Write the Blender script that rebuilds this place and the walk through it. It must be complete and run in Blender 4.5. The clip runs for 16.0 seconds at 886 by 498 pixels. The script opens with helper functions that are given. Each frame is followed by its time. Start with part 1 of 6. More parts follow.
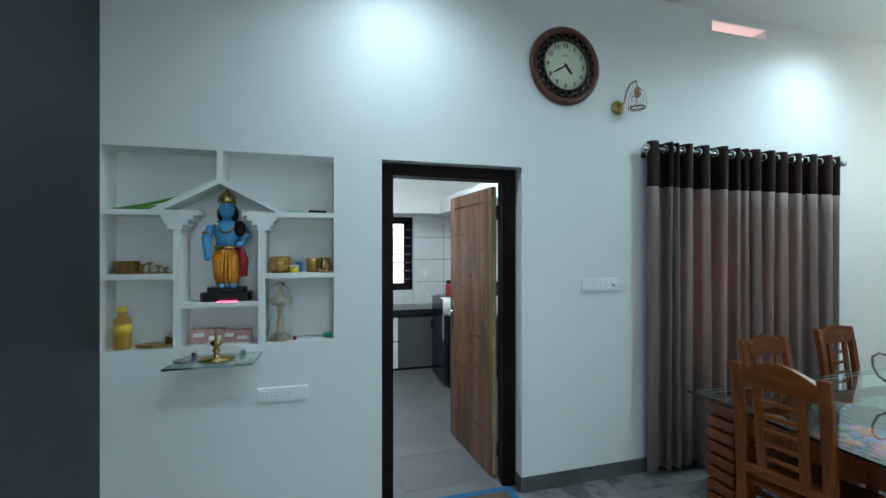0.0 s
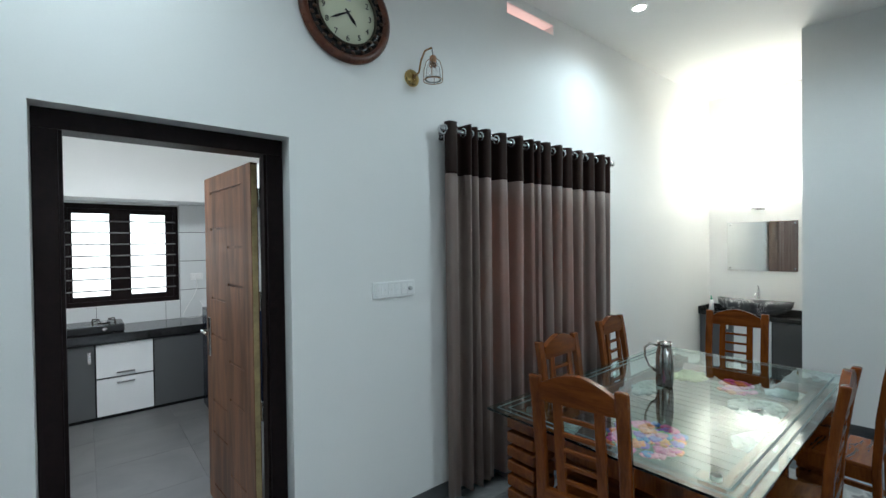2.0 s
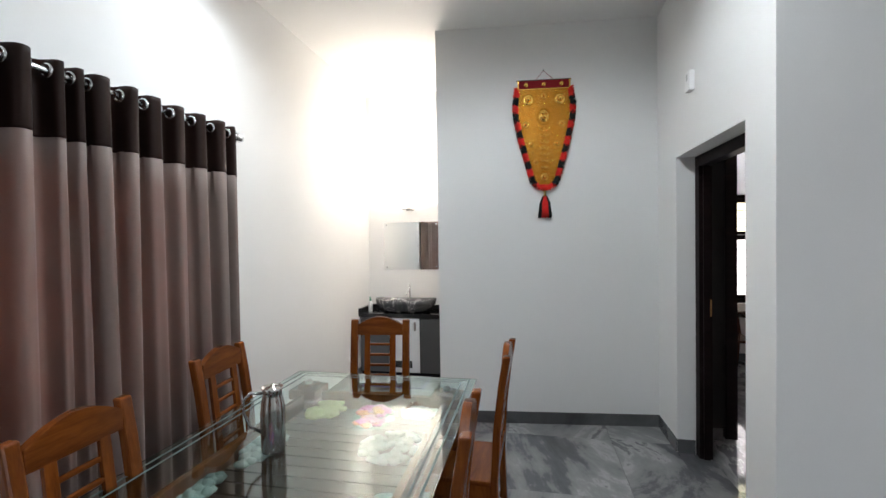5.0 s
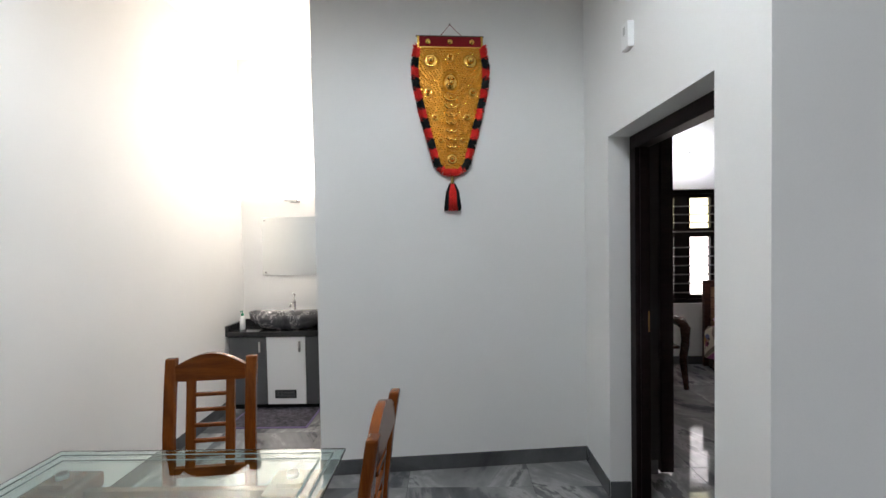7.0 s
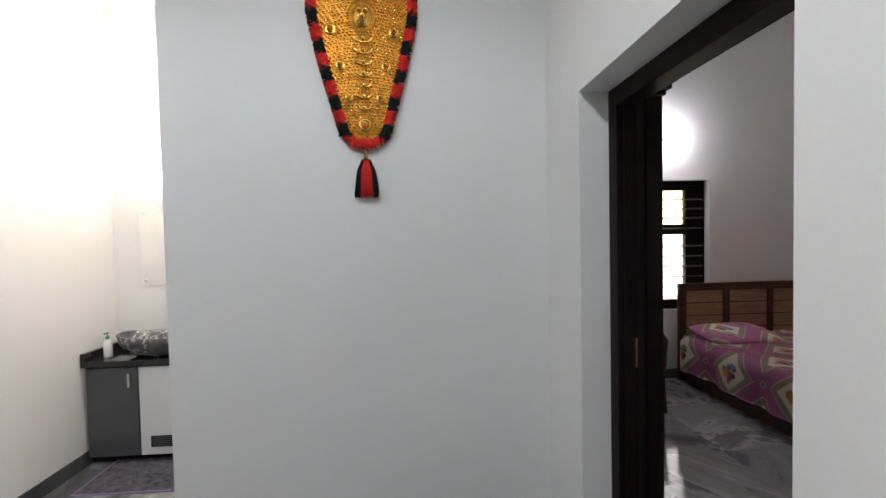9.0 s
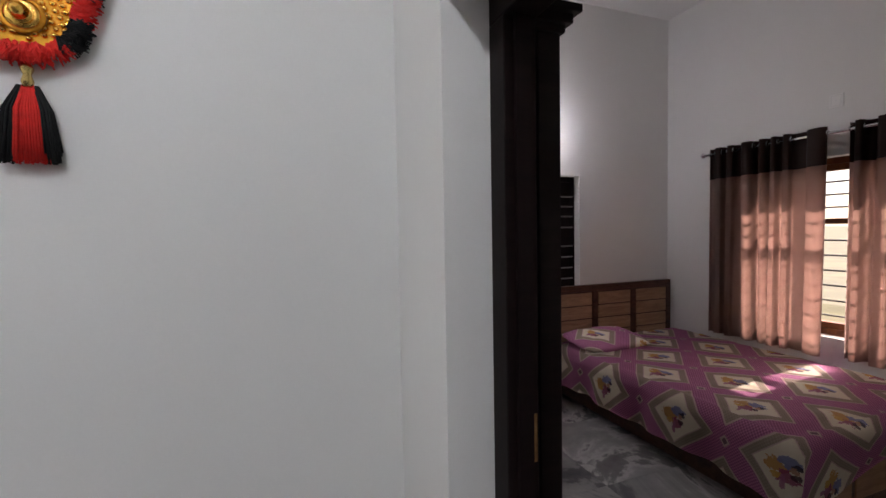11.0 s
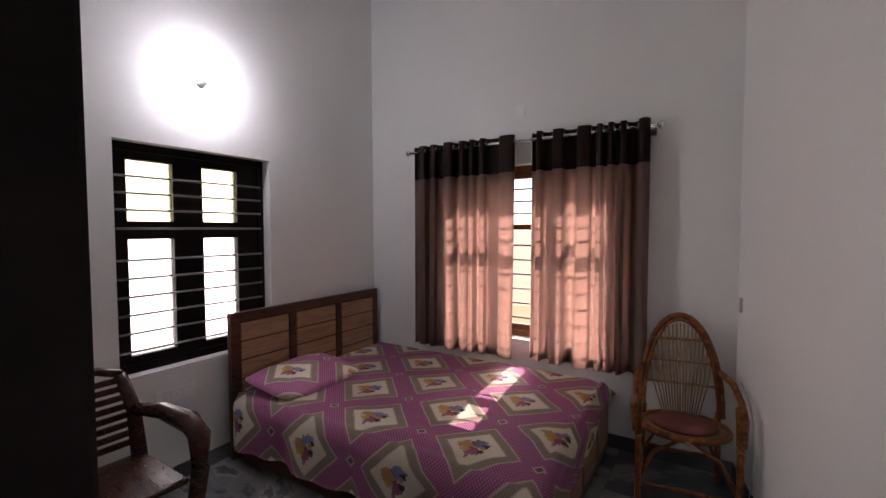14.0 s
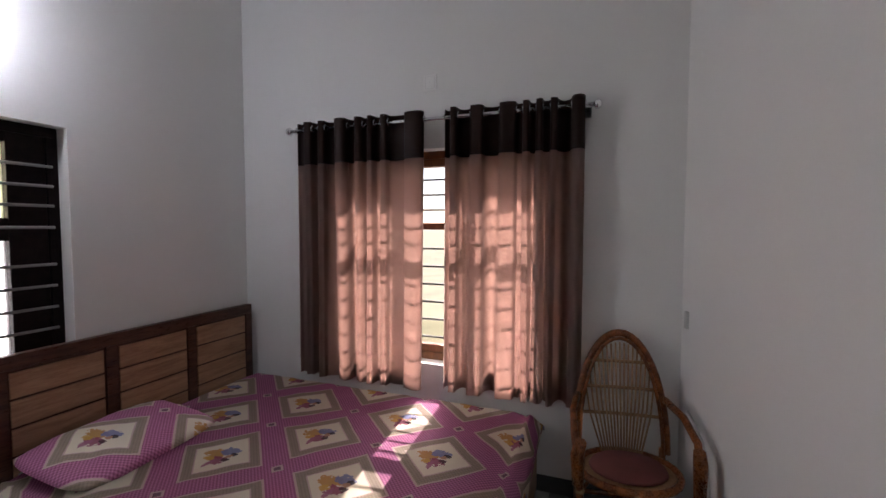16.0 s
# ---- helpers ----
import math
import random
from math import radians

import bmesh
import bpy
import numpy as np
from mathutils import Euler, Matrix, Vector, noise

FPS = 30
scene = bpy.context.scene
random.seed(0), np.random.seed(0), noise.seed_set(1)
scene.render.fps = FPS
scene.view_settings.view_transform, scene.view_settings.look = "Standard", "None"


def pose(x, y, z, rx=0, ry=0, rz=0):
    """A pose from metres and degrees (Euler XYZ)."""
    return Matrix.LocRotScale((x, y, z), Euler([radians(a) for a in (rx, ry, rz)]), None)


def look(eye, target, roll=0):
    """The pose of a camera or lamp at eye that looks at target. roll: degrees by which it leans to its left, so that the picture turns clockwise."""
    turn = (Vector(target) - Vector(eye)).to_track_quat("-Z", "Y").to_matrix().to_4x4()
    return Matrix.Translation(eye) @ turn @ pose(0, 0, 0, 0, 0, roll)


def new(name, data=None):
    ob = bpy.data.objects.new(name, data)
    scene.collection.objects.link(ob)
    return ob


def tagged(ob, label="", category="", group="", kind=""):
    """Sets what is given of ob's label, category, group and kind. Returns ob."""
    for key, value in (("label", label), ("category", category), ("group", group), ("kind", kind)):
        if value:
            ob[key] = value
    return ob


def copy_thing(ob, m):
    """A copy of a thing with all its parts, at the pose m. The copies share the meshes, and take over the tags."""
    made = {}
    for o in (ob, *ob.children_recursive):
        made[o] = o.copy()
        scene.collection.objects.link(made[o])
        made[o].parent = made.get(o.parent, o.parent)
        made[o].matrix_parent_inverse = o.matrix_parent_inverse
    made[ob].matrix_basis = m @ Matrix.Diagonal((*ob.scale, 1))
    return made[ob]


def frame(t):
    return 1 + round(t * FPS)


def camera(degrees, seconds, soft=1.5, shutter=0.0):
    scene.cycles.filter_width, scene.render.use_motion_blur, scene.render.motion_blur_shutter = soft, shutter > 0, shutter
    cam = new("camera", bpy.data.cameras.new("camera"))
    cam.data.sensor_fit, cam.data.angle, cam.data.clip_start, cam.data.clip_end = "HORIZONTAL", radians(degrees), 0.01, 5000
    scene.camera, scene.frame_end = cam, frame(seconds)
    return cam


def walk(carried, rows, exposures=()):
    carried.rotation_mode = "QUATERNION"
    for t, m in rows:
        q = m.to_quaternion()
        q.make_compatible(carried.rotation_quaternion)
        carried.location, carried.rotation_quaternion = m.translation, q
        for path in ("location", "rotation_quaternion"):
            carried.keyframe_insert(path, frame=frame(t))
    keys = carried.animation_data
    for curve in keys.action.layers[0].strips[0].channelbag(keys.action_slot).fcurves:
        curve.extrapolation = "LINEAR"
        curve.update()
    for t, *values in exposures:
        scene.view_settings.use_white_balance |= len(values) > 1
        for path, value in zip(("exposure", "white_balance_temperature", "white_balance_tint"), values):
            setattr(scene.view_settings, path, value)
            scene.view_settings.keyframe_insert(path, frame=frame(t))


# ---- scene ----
cam = camera(91.5, 16.0)
PATH = [
    (0, (1.394, 1.035, 1.596), (1.957, 2.954, 1.596), -0.0),
    (0.5, (1.485, 1.197, 1.621), (2.178, 3.073, 1.601), -0.1),
    (1, (1.596, 1.348, 1.626), (2.494, 3.135, 1.601), -0.3),
    (1.5, (1.739, 1.441, 1.605), (2.833, 3.115, 1.579), -0.6),
    (2, (1.912, 1.515, 1.605), (3.191, 3.052, 1.58), -0.7),
    (2.5, (2.065, 1.572, 1.601), (3.51, 2.955, 1.582), -0.8),
    (3, (2.234, 1.639, 1.61), (3.841, 2.828, 1.584), -0.7),
    (3.5, (2.398, 1.664, 1.602), (4.151, 2.628, 1.571), -0.8),
    (4, (2.584, 1.638, 1.597), (4.44, 2.382, 1.561), -1.0),
    (4.5, (2.767, 1.619, 1.598), (4.686, 2.18, 1.56), -1.0),
    (5, (2.956, 1.616, 1.586), (4.917, 2.006, 1.547), -0.9),
    (5.2, (3.044, 1.626, 1.584), (5.018, 1.946, 1.547), -0.9),
    (7.5, (4.005, 1.433, 1.59), (6.003, 1.437, 1.515), -1.2),
    (8, (4.211, 1.362, 1.59), (6.209, 1.338, 1.501), -1.3),
    (8.2, (4.291, 1.341, 1.573), (6.289, 1.308, 1.492), -1.2),
    (10.3, (5.138, 1.051, 1.579), (7.082, 0.587, 1.501), -1.4),
    (10.5, (5.225, 1.012, 1.591), (7.152, 0.482, 1.509), -1.3),
    (11, (5.404, 0.923, 1.589), (7.279, 0.231, 1.504), -1.0),
    (11.5, (5.579, 0.849, 1.577), (7.365, -0.049, 1.497), -0.7),
    (12, (5.718, 0.748, 1.562), (7.383, -0.356, 1.485), -0.6),
    (12.5, (5.845, 0.614, 1.565), (7.373, -0.674, 1.488), -0.4),
    (13, (5.962, 0.485, 1.581), (7.342, -0.96, 1.496), -0.3),
    (13.5, (6.083, 0.337, 1.582), (7.306, -1.243, 1.498), -0.2),
    (14, (6.171, 0.21, 1.592), (7.227, -1.486, 1.501), -0.1),
    (14.5, (6.217, 0.036, 1.573), (7.151, -1.73, 1.495), -0.2),
    (15, (6.251, -0.13, 1.599), (7.109, -1.935, 1.513), -0.3),
    (15.5, (6.336, -0.285, 1.592), (7.117, -2.125, 1.504), 0.0),
    (16, (6.429, -0.451, 1.606), (7.122, -2.325, 1.504), 0.1),
]
EXPOSURES = [(0, 0.80, 5650, 0), (1, 0.88, 5900, 3), (2.5, 0.80, 6150, 8), (4, 0.92, 6450, 14), (5, 1.05, 6700, 19), (8, 1.02, 6750, 20), (10.5, 0.92, 6950, 25), (12, 0.78, 6950, 26), (13, 1.1, 6950, 27), (14, 1.14, 6800, 26), (15, 1.16, 6700, 25), (16, 1.05, 6450, 21)]
walk(cam, [(t, look(eye, target, roll)) for t, eye, target, roll in PATH], EXPOSURES)

# ---- world, sun and lamps ----
world = bpy.data.worlds.new("sky")
scene.world = world
world.use_nodes = True
wn = world.node_tree.nodes
sky = wn.new("ShaderNodeTexSky")
sky.sky_type, sky.sun_disc = "NISHITA", False
SUN_ELEV, SUN_HEAD = radians(46), radians(175)
sky.sun_elevation, sky.sun_rotation = SUN_ELEV, SUN_HEAD
wn["Background"].inputs["Strength"].default_value = 0.13
world.node_tree.links.new(sky.outputs[0], wn["Background"].inputs["Color"])


def lamp(name, kind, m, power, colour=(1, 1, 1), **more):
    data = bpy.data.lights.new(name, kind)
    data.energy, data.color = power, colour
    if kind == "AREA":
        data.shape, data.size, data.size_y = "RECTANGLE", more.get("size", 1), more.get("size_y", 1)
    if kind == "SPOT":
        data.spot_size, data.spot_blend, data.shadow_soft_size = radians(more.get("cone", 120)), more.get("blend", 1.0), 0.14
    if kind == "POINT":
        data.shadow_soft_size = more.get("radius", 0.03)
    if kind == "SUN":
        data.angle = radians(0.5)
    ob = new(name, data)
    ob.matrix_world = m
    return ob


sun_dir = Vector((math.sin(SUN_HEAD) * math.cos(SUN_ELEV), math.cos(SUN_HEAD) * math.cos(SUN_ELEV), math.sin(SUN_ELEV)))
lamp("sun", "SUN", look(sun_dir * 30, (0, 0, 0)), 5.0, (1.0, 0.93, 0.84))
COOL = (0.80, 0.95, 1.0)
# (1.85, 1.0) and (1.5, -2.0) are out of view, added to brighten the room
DOWN = [(1.85, 3.08), (5.22, 3.1), (1.85, 1.0), (4.7, 1.6), (1.5, -2.0)]
WATTS = [40, 38, 58, 66, 50]
for (dx, dy), watts in zip(DOWN, WATTS):
    lamp("downlight_lamp", "SPOT", pose(dx, dy, 3.37), watts, COOL, cone=174 if watts > 60 else 160, blend=0.45 if watts > 60 else 1.0)
lamp("downlight_lamp", "SPOT", pose(7.6, 3.12, 3.37), 50, (1.0, 0.95, 0.84), cone=150)
lamp("mirror_bulb", "AREA", pose(8.02, 3.05, 2.02, 180, 0, 0), 13, (1, 0.95, 0.82), size=0.06, size_y=0.3)
lamp("kitchen_window_light", "AREA", pose(2.25, 7.42, 1.55, 90, 0, 180), 5, (0.9, 0.96, 1), size=1.0, size_y=1.0)
lamp("bedroom_window_light", "AREA", pose(9.30, -1.38, 1.42, 90, 0, 90), 11, (1, 0.98, 0.95), size=1.0, size_y=1.36)
lamp("kitchen_lamp", "AREA", pose(1.9, 4.7, 3.12), 29, (0.95, 0.98, 1), size=0.5, size_y=0.5)
lamp("curtain_window_light", "AREA", pose(7.42, -3.45, 1.5, 90, 0, 0), 0.6, (1, 0.98, 0.95), size=1.4, size_y=1.2)
lamp("dining_window_light", "AREA", pose(4.58, 4.05, 1.5, 90, 0, 180), 9, (1, 0.97, 0.93), size=1.1, size_y=1.1)
lamp("hall_window_light", "AREA", pose(1.6, -4.15, 1.6, 90, 0, 0), 26, (0.82, 0.93, 1), size=2.4, size_y=1.4)


# ---- materials ----
class Nodes:
    def __init__(self, name):
        self.mat = bpy.data.materials.new(name)
        self.mat.use_nodes = True
        self.t = self.mat.node_tree
        self.bsdf = self.t.nodes["Principled BSDF"]
        self.out = self.t.nodes["Material Output"]

    def node(self, kind, **values):
        n = self.t.nodes.new(kind)
        for k, v in values.items():
            if k in ("operation", "blend_type", "data_type", "noise_dimensions", "feature", "wave_type", "bands_direction"):
                if k == "operation":
                    n.operation = v
                elif k == "blend_type":
                    n.blend_type = v
                elif k == "data_type":
                    n.data_type = v
                elif k == "feature":
                    n.feature = v
                elif k == "wave_type":
                    n.wave_type = v
                elif k == "bands_direction":
                    n.bands_direction = v
            else:
                n.inputs[k.replace("_", " ")].default_value = v
        return n

    def link(self, a, b):
        self.t.links.new(a, b)

    def math(self, op, a, b=None, clamp=False):
        n = self.t.nodes.new("ShaderNodeMath")
        n.operation, n.use_clamp = op, clamp
        for i, v in enumerate((a, b)):
            if v is None:
                continue
            if isinstance(v, (int, float)):
                n.inputs[i].default_value = v
            else:
                self.link(v, n.inputs[i])
        return n.outputs[0]

    def mix(self, fac, a, b):
        n = self.t.nodes.new("ShaderNodeMix")
        n.data_type = "RGBA"
        for i, v in ((0, fac), (6, a), (7, b)):
            if isinstance(v, (int, float)):
                n.inputs[i].default_value = v
            elif isinstance(v, tuple):
                n.inputs[i].default_value = (*v[:3], 1)
            else:
                self.link(v, n.inputs[i])
        return n.outputs[2]

    def coords(self, stretch=(1, 1, 1), per_object=0.0):
        tc = self.t.nodes.new("ShaderNodeTexCoord")
        mp = self.t.nodes.new("ShaderNodeMapping")
        mp.inputs["Scale"].default_value = stretch
        self.link(tc.outputs["Object"], mp.inputs["Vector"])
        if per_object:
            info = self.t.nodes.new("ShaderNodeObjectInfo")
            c = self.t.nodes.new("ShaderNodeCombineXYZ")
            v = self.math("MULTIPLY", info.outputs["Random"], per_object)
            for i in range(3):
                self.link(v, c.inputs[i])
            self.link(c.outputs[0], mp.inputs["Location"])
        return mp.outputs[0]

    def noise(self, vec, scale, detail=4, rough=0.55, distort=0.0):
        n = self.node("ShaderNodeTexNoise", Scale=scale, Detail=detail, Roughness=rough, Distortion=distort)
        self.link(vec, n.inputs["Vector"])
        return n.outputs["Fac"]

    def ramp(self, fac, stops):
        n = self.t.nodes.new("ShaderNodeValToRGB")
        el = n.color_ramp.elements
        while len(el) < len(stops):
            el.new(0.5)
        for e, (p, c) in zip(el, stops):
            e.position, e.color = p, (*c, 1)
        self.link(fac, n.inputs[0])
        return n.outputs[0]

    def bump(self, height, strength, distance=0.01):
        n = self.node("ShaderNodeBump", Strength=strength, Distance=distance)
        self.link(height, n.inputs["Height"])
        self.link(n.outputs[0], self.bsdf.inputs["Normal"])

    def finish(self, colour, rough, metal=0.0, spec=0.5):
        if isinstance(colour, tuple):
            self.bsdf.inputs["Base Color"].default_value = (*colour, 1)
        else:
            self.link(colour, self.bsdf.inputs["Base Color"])
        if isinstance(rough, (int, float)):
            self.bsdf.inputs["Roughness"].default_value = rough
        else:
            self.link(rough, self.bsdf.inputs["Roughness"])
        self.bsdf.inputs["Metallic"].default_value = metal
        self.bsdf.inputs["Specular IOR Level"].default_value = spec
        return self.mat


def shade(c, f):
    return tuple(min(1.0, v * f) for v in c)


def paint(name, colour, rough=0.55, var=0.06, big=1.3, fine=90, relief=0.04, metal=0.0, spec=0.4):
    n = Nodes(name)
    v = n.coords()
    a = n.noise(v, big, 5)
    b = n.noise(v, fine, 3)
    f = n.math("ADD", n.math("MULTIPLY", a, 0.7), n.math("MULTIPLY", b, 0.3))
    col = n.ramp(f, [(0.3, shade(colour, 1 - var)), (0.7, shade(colour, 1 + var))])
    if relief:
        n.bump(b, relief, 0.004)
    r = n.math("ADD", n.math("MULTIPLY", a, 0.15), rough - 0.075)
    return n.finish(col, r, metal, spec)


def wood(name, dark, light, rough=0.35, stretch=(14, 1.2, 14), scale=1.6, relief=0.08, spec=0.4):
    n = Nodes(name)
    v = n.coords(stretch, 7.0)
    a = n.noise(v, scale, 6, 0.6, 0.6)
    b = n.noise(v, scale * 7, 4, 0.6)
    f = n.math("ADD", n.math("MULTIPLY", a, 0.7), n.math("MULTIPLY", b, 0.3))
    col = n.ramp(f, [(0.37, dark), (0.5, shade(tuple((x + y) / 2 for x, y in zip(dark, light)), 1)), (0.62, light)])
    n.bump(b, relief, 0.002)
    r = n.math("ADD", n.math("MULTIPLY", b, 0.2), rough - 0.1)
    return n.finish(col, r, 0, spec)


def marble(name, stops, rough=0.08, scale=0.9, turn=0.6, per=9.0, stretch=(1, 1, 1)):
    n = Nodes(name)
    v = n.coords(stretch, per)
    rot = n.t.nodes.new("ShaderNodeMapping")
    rot.inputs["Rotation"].default_value = (0, 0, turn)
    rot.inputs["Scale"].default_value = (0.85, 1.1, 1)
    n.link(v, rot.inputs["Vector"])
    a = n.noise(rot.outputs[0], scale * 1.4, 8, 0.62, 1.4)
    b = n.noise(v, scale * 14, 5, 0.6)
    f = n.math("ADD", n.math("MULTIPLY", a, 0.88), n.math("MULTIPLY", b, 0.12))
    col = n.ramp(f, stops)
    r = n.math("ADD", n.math("MULTIPLY", b, 0.08), rough - 0.03)
    return n.finish(col, r, 0, 0.5)


def metal(name, colour, rough=0.2, var=0.06):
    n = Nodes(name)
    v = n.coords()
    b = n.noise(v, 60, 3)
    col = n.ramp(b, [(0.3, shade(colour, 1 - var)), (0.7, shade(colour, 1 + var))])
    r = n.math("ADD", n.math("MULTIPLY", b, 0.12), rough - 0.05)
    return n.finish(col, r, 1.0)


def glass(name, tint=(1, 1, 1), rough=0.0, ior=1.45):
    n = Nodes(name)
    n.bsdf.inputs["Transmission Weight"].default_value = 1.0
    n.bsdf.inputs["IOR"].default_value = ior
    return n.finish(tint, rough)


def glow(name, colour, strength):
    n = Nodes(name)
    n.bsdf.inputs["Emission Color"].default_value = (*colour, 1)
    n.bsdf.inputs["Emission Strength"].default_value = strength
    return n.finish(colour, 0.4)


def cloth(name, colour, through_col, amount=0.4, weave=900, var=0.08, gloss=0.45, sheen=0.35):
    n = Nodes(name)
    v = n.coords()
    a = n.noise(v, 5, 4)
    vv = n.t.nodes.new("ShaderNodeMapping")
    vv.inputs["Scale"].default_value = (1, 1, 0.15)
    n.link(v, vv.inputs["Vector"])
    b = n.noise(vv.outputs[0], weave, 2)
    f = n.math("ADD", n.math("MULTIPLY", a, 0.5), n.math("MULTIPLY", b, 0.5))
    col = n.ramp(f, [(0.3, shade(colour, 1 - var * 2)), (0.7, shade(colour, 1 + var * 2))])
    n.bump(b, 0.15, 0.001)
    n.finish(col, 0.5, 0, gloss)
    n.bsdf.inputs["Sheen Weight"].default_value = sheen
    tr = n.node("ShaderNodeBsdfTranslucent")
    tr.inputs["Color"].default_value = (*through_col, 1)
    mx = n.node("ShaderNodeMixShader")
    mx.inputs[0].default_value = amount
    n.link(n.bsdf.outputs[0], mx.inputs[1])
    n.link(tr.outputs[0], mx.inputs[2])
    n.link(mx.outputs[0], n.out.inputs["Surface"])
    return n.mat


def bedspread():
    """Lattice of purple bands round cream panels with blurred motifs, turned by 45 degrees."""
    n = Nodes("printed_bedspread_cotton")
    uv = n.t.nodes.new("ShaderNodeUVMap")
    uv.uv_map = "cloth"
    sep = n.t.nodes.new("ShaderNodeSeparateXYZ")
    n.link(uv.outputs[0], sep.inputs[0])
    u, v = sep.outputs[0], sep.outputs[1]
    step = 0.46
    a = n.math("FRACT", n.math("ADD", n.math("DIVIDE", n.math("ADD", u, v), step * 1.4142), 20.0))
    b = n.math("FRACT", n.math("ADD", n.math("DIVIDE", n.math("SUBTRACT", u, v), step * 1.4142), 20.0))
    da = n.math("ABSOLUTE", n.math("SUBTRACT", a, 0.5))
    db = n.math("ABSOLUTE", n.math("SUBTRACT", b, 0.5))
    edge = n.math("MAXIMUM", da, db)
    corner = n.math("MINIMUM", da, db)
    fine = n.noise(uv.outputs[0], 55, 4, 0.6)
    soft = n.noise(uv.outputs[0], 9, 4, 0.6)
    dots = n.math("MULTIPLY", n.math("SINE", n.math("MULTIPLY", u, 330.0)), n.math("SINE", n.math("MULTIPLY", v, 330.0)))
    s01 = n.math("MULTIPLY", n.math("ADD", dots, 1.0), 0.5)
    purple = n.mix(n.math("MULTIPLY", s01, 0.85), (0.70, 0.27, 0.47), (0.20, 0.042, 0.13))
    olive = n.mix(n.math("MULTIPLY", n.math("ADD", fine, s01), 0.45), (0.50, 0.41, 0.31), (0.22, 0.165, 0.135))
    cream = n.mix(n.math("MULTIPLY", soft, 0.5), (0.90, 0.84, 0.71), (0.72, 0.62, 0.49))
    rim = (0.66, 0.50, 0.46)
    col = n.mix(n.math("LESS_THAN", edge, 0.372), purple, rim)
    col = n.mix(n.math("LESS_THAN", edge, 0.350), col, olive)
    col = n.mix(n.math("LESS_THAN", edge, 0.262), col, rim)
    col = n.mix(n.math("LESS_THAN", edge, 0.248), col, cream)
    # motif: a small group of coloured patches in every panel
    wob = n.math("MULTIPLY", n.math("SUBTRACT", n.noise(uv.outputs[0], 42, 3, 0.6), 0.5), 4.0)
    pa, pb = n.math("SUBTRACT", a, 0.5), n.math("SUBTRACT", b, 0.5)
    px, py = n.math("ADD", pa, pb), n.math("SUBTRACT", pa, pb)
    for cx, cy, rx, ry, tint in ((0.13, -0.02, 0.18, 0.12, (0.60, 0.30, 0.07)), (-0.03, -0.12, 0.15, 0.10, (0.22, 0.24, 0.46)), (-0.01, 0.12, 0.14, 0.10, (0.36, 0.07, 0.15)), (0.13, 0.12, 0.08, 0.06, (0.70, 0.42, 0.10)), (-0.13, -0.08, 0.06, 0.05, (0.06, 0.04, 0.05)), (-0.12, 0.08, 0.06, 0.05, (0.09, 0.04, 0.05)), (-0.10, -0.02, 0.05, 0.05, (0.55, 0.30, 0.20)), (0.03, 0.21, 0.04, 0.11, (0.45, 0.16, 0.26))):
        ex = n.math("DIVIDE", n.math("SUBTRACT", px, cx), rx)
        ey = n.math("DIVIDE", n.math("SUBTRACT", py, cy), ry)
        r = n.math("ADD", n.math("ADD", n.math("MULTIPLY", ex, ex), n.math("MULTIPLY", ey, ey)), wob)
        col = n.mix(n.math("MULTIPLY", n.math("LESS_THAN", r, 1.0), 0.9), col, tint)
    # small square where bands cross
    knot = n.math("GREATER_THAN", corner, 0.445)
    knot_in = n.math("GREATER_THAN", corner, 0.468)
    col = n.mix(n.math("MULTIPLY", knot, 0.8), col, (0.70, 0.58, 0.52))
    col = n.mix(n.math("MULTIPLY", knot_in, 0.8), col, (0.12, 0.04, 0.09))
    n.bump(fine, 0.15, 0.003)
    n.finish(col, 0.7, 0, 0.25)
    return n.mat


M_BULB = glow("bare_bulb_glow", (0.86, 0.93, 1.0), 185.0)
M_LAMP = glow("lamp_lens", (1.0, 0.97, 0.92), 25.0)
M_WALL = paint("white_wall_paint", (0.82, 0.82, 0.805), 0.5, 0.03, 0.9, 140, 0.05)
M_CEIL = paint("white_ceiling_paint", (0.82, 0.82, 0.80), 0.6, 0.02)
M_NAVY = paint("dark_blue_grey_paint", (0.028, 0.036, 0.048), 0.5, 0.06)
# emission stands in for outside light in the vent slot, no lamp there
M_PINK = glow("pink_vent_glow", (1.0, 0.72, 0.66), 0.24)
M_FLOOR = marble("grey_veined_floor_tile", [(0.36, (0.070, 0.073, 0.078)), (0.45, (0.11, 0.115, 0.12)), (0.475, (0.19, 0.19, 0.195)), (0.545, (0.25, 0.25, 0.25)), (0.575, (0.34, 0.34, 0.335)), (0.595, (0.15, 0.15, 0.155)), (0.68, (0.10, 0.10, 0.105))], 0.06, 0.6)
M_KFLOOR = marble("plain_grey_matt_tile", [(0.3, (0.10, 0.10, 0.105)), (0.7, (0.165, 0.163, 0.16))], 0.40)
M_GROUT = paint("dark_tile_joint", (0.09, 0.09, 0.09), 0.7)
M_SKIRT = marble("dark_grey_skirting_tile", [(0.3, (0.05, 0.05, 0.054)), (0.6, (0.115, 0.118, 0.12))], 0.16)
M_FRAME = wood("almost_black_stained_wood", (0.006, 0.0032, 0.0034), (0.012, 0.006, 0.006), 0.5, spec=0.12)
M_DOOR = wood("walnut_brown_door_laminate", (0.050, 0.021, 0.011), (0.215, 0.105, 0.055), 0.42, (5, 5, 0.6), 2.4)
M_DOOREDGE = paint("raw_yellow_plywood_edge", (0.40, 0.31, 0.15), 0.7, 0.35, 9, 60)
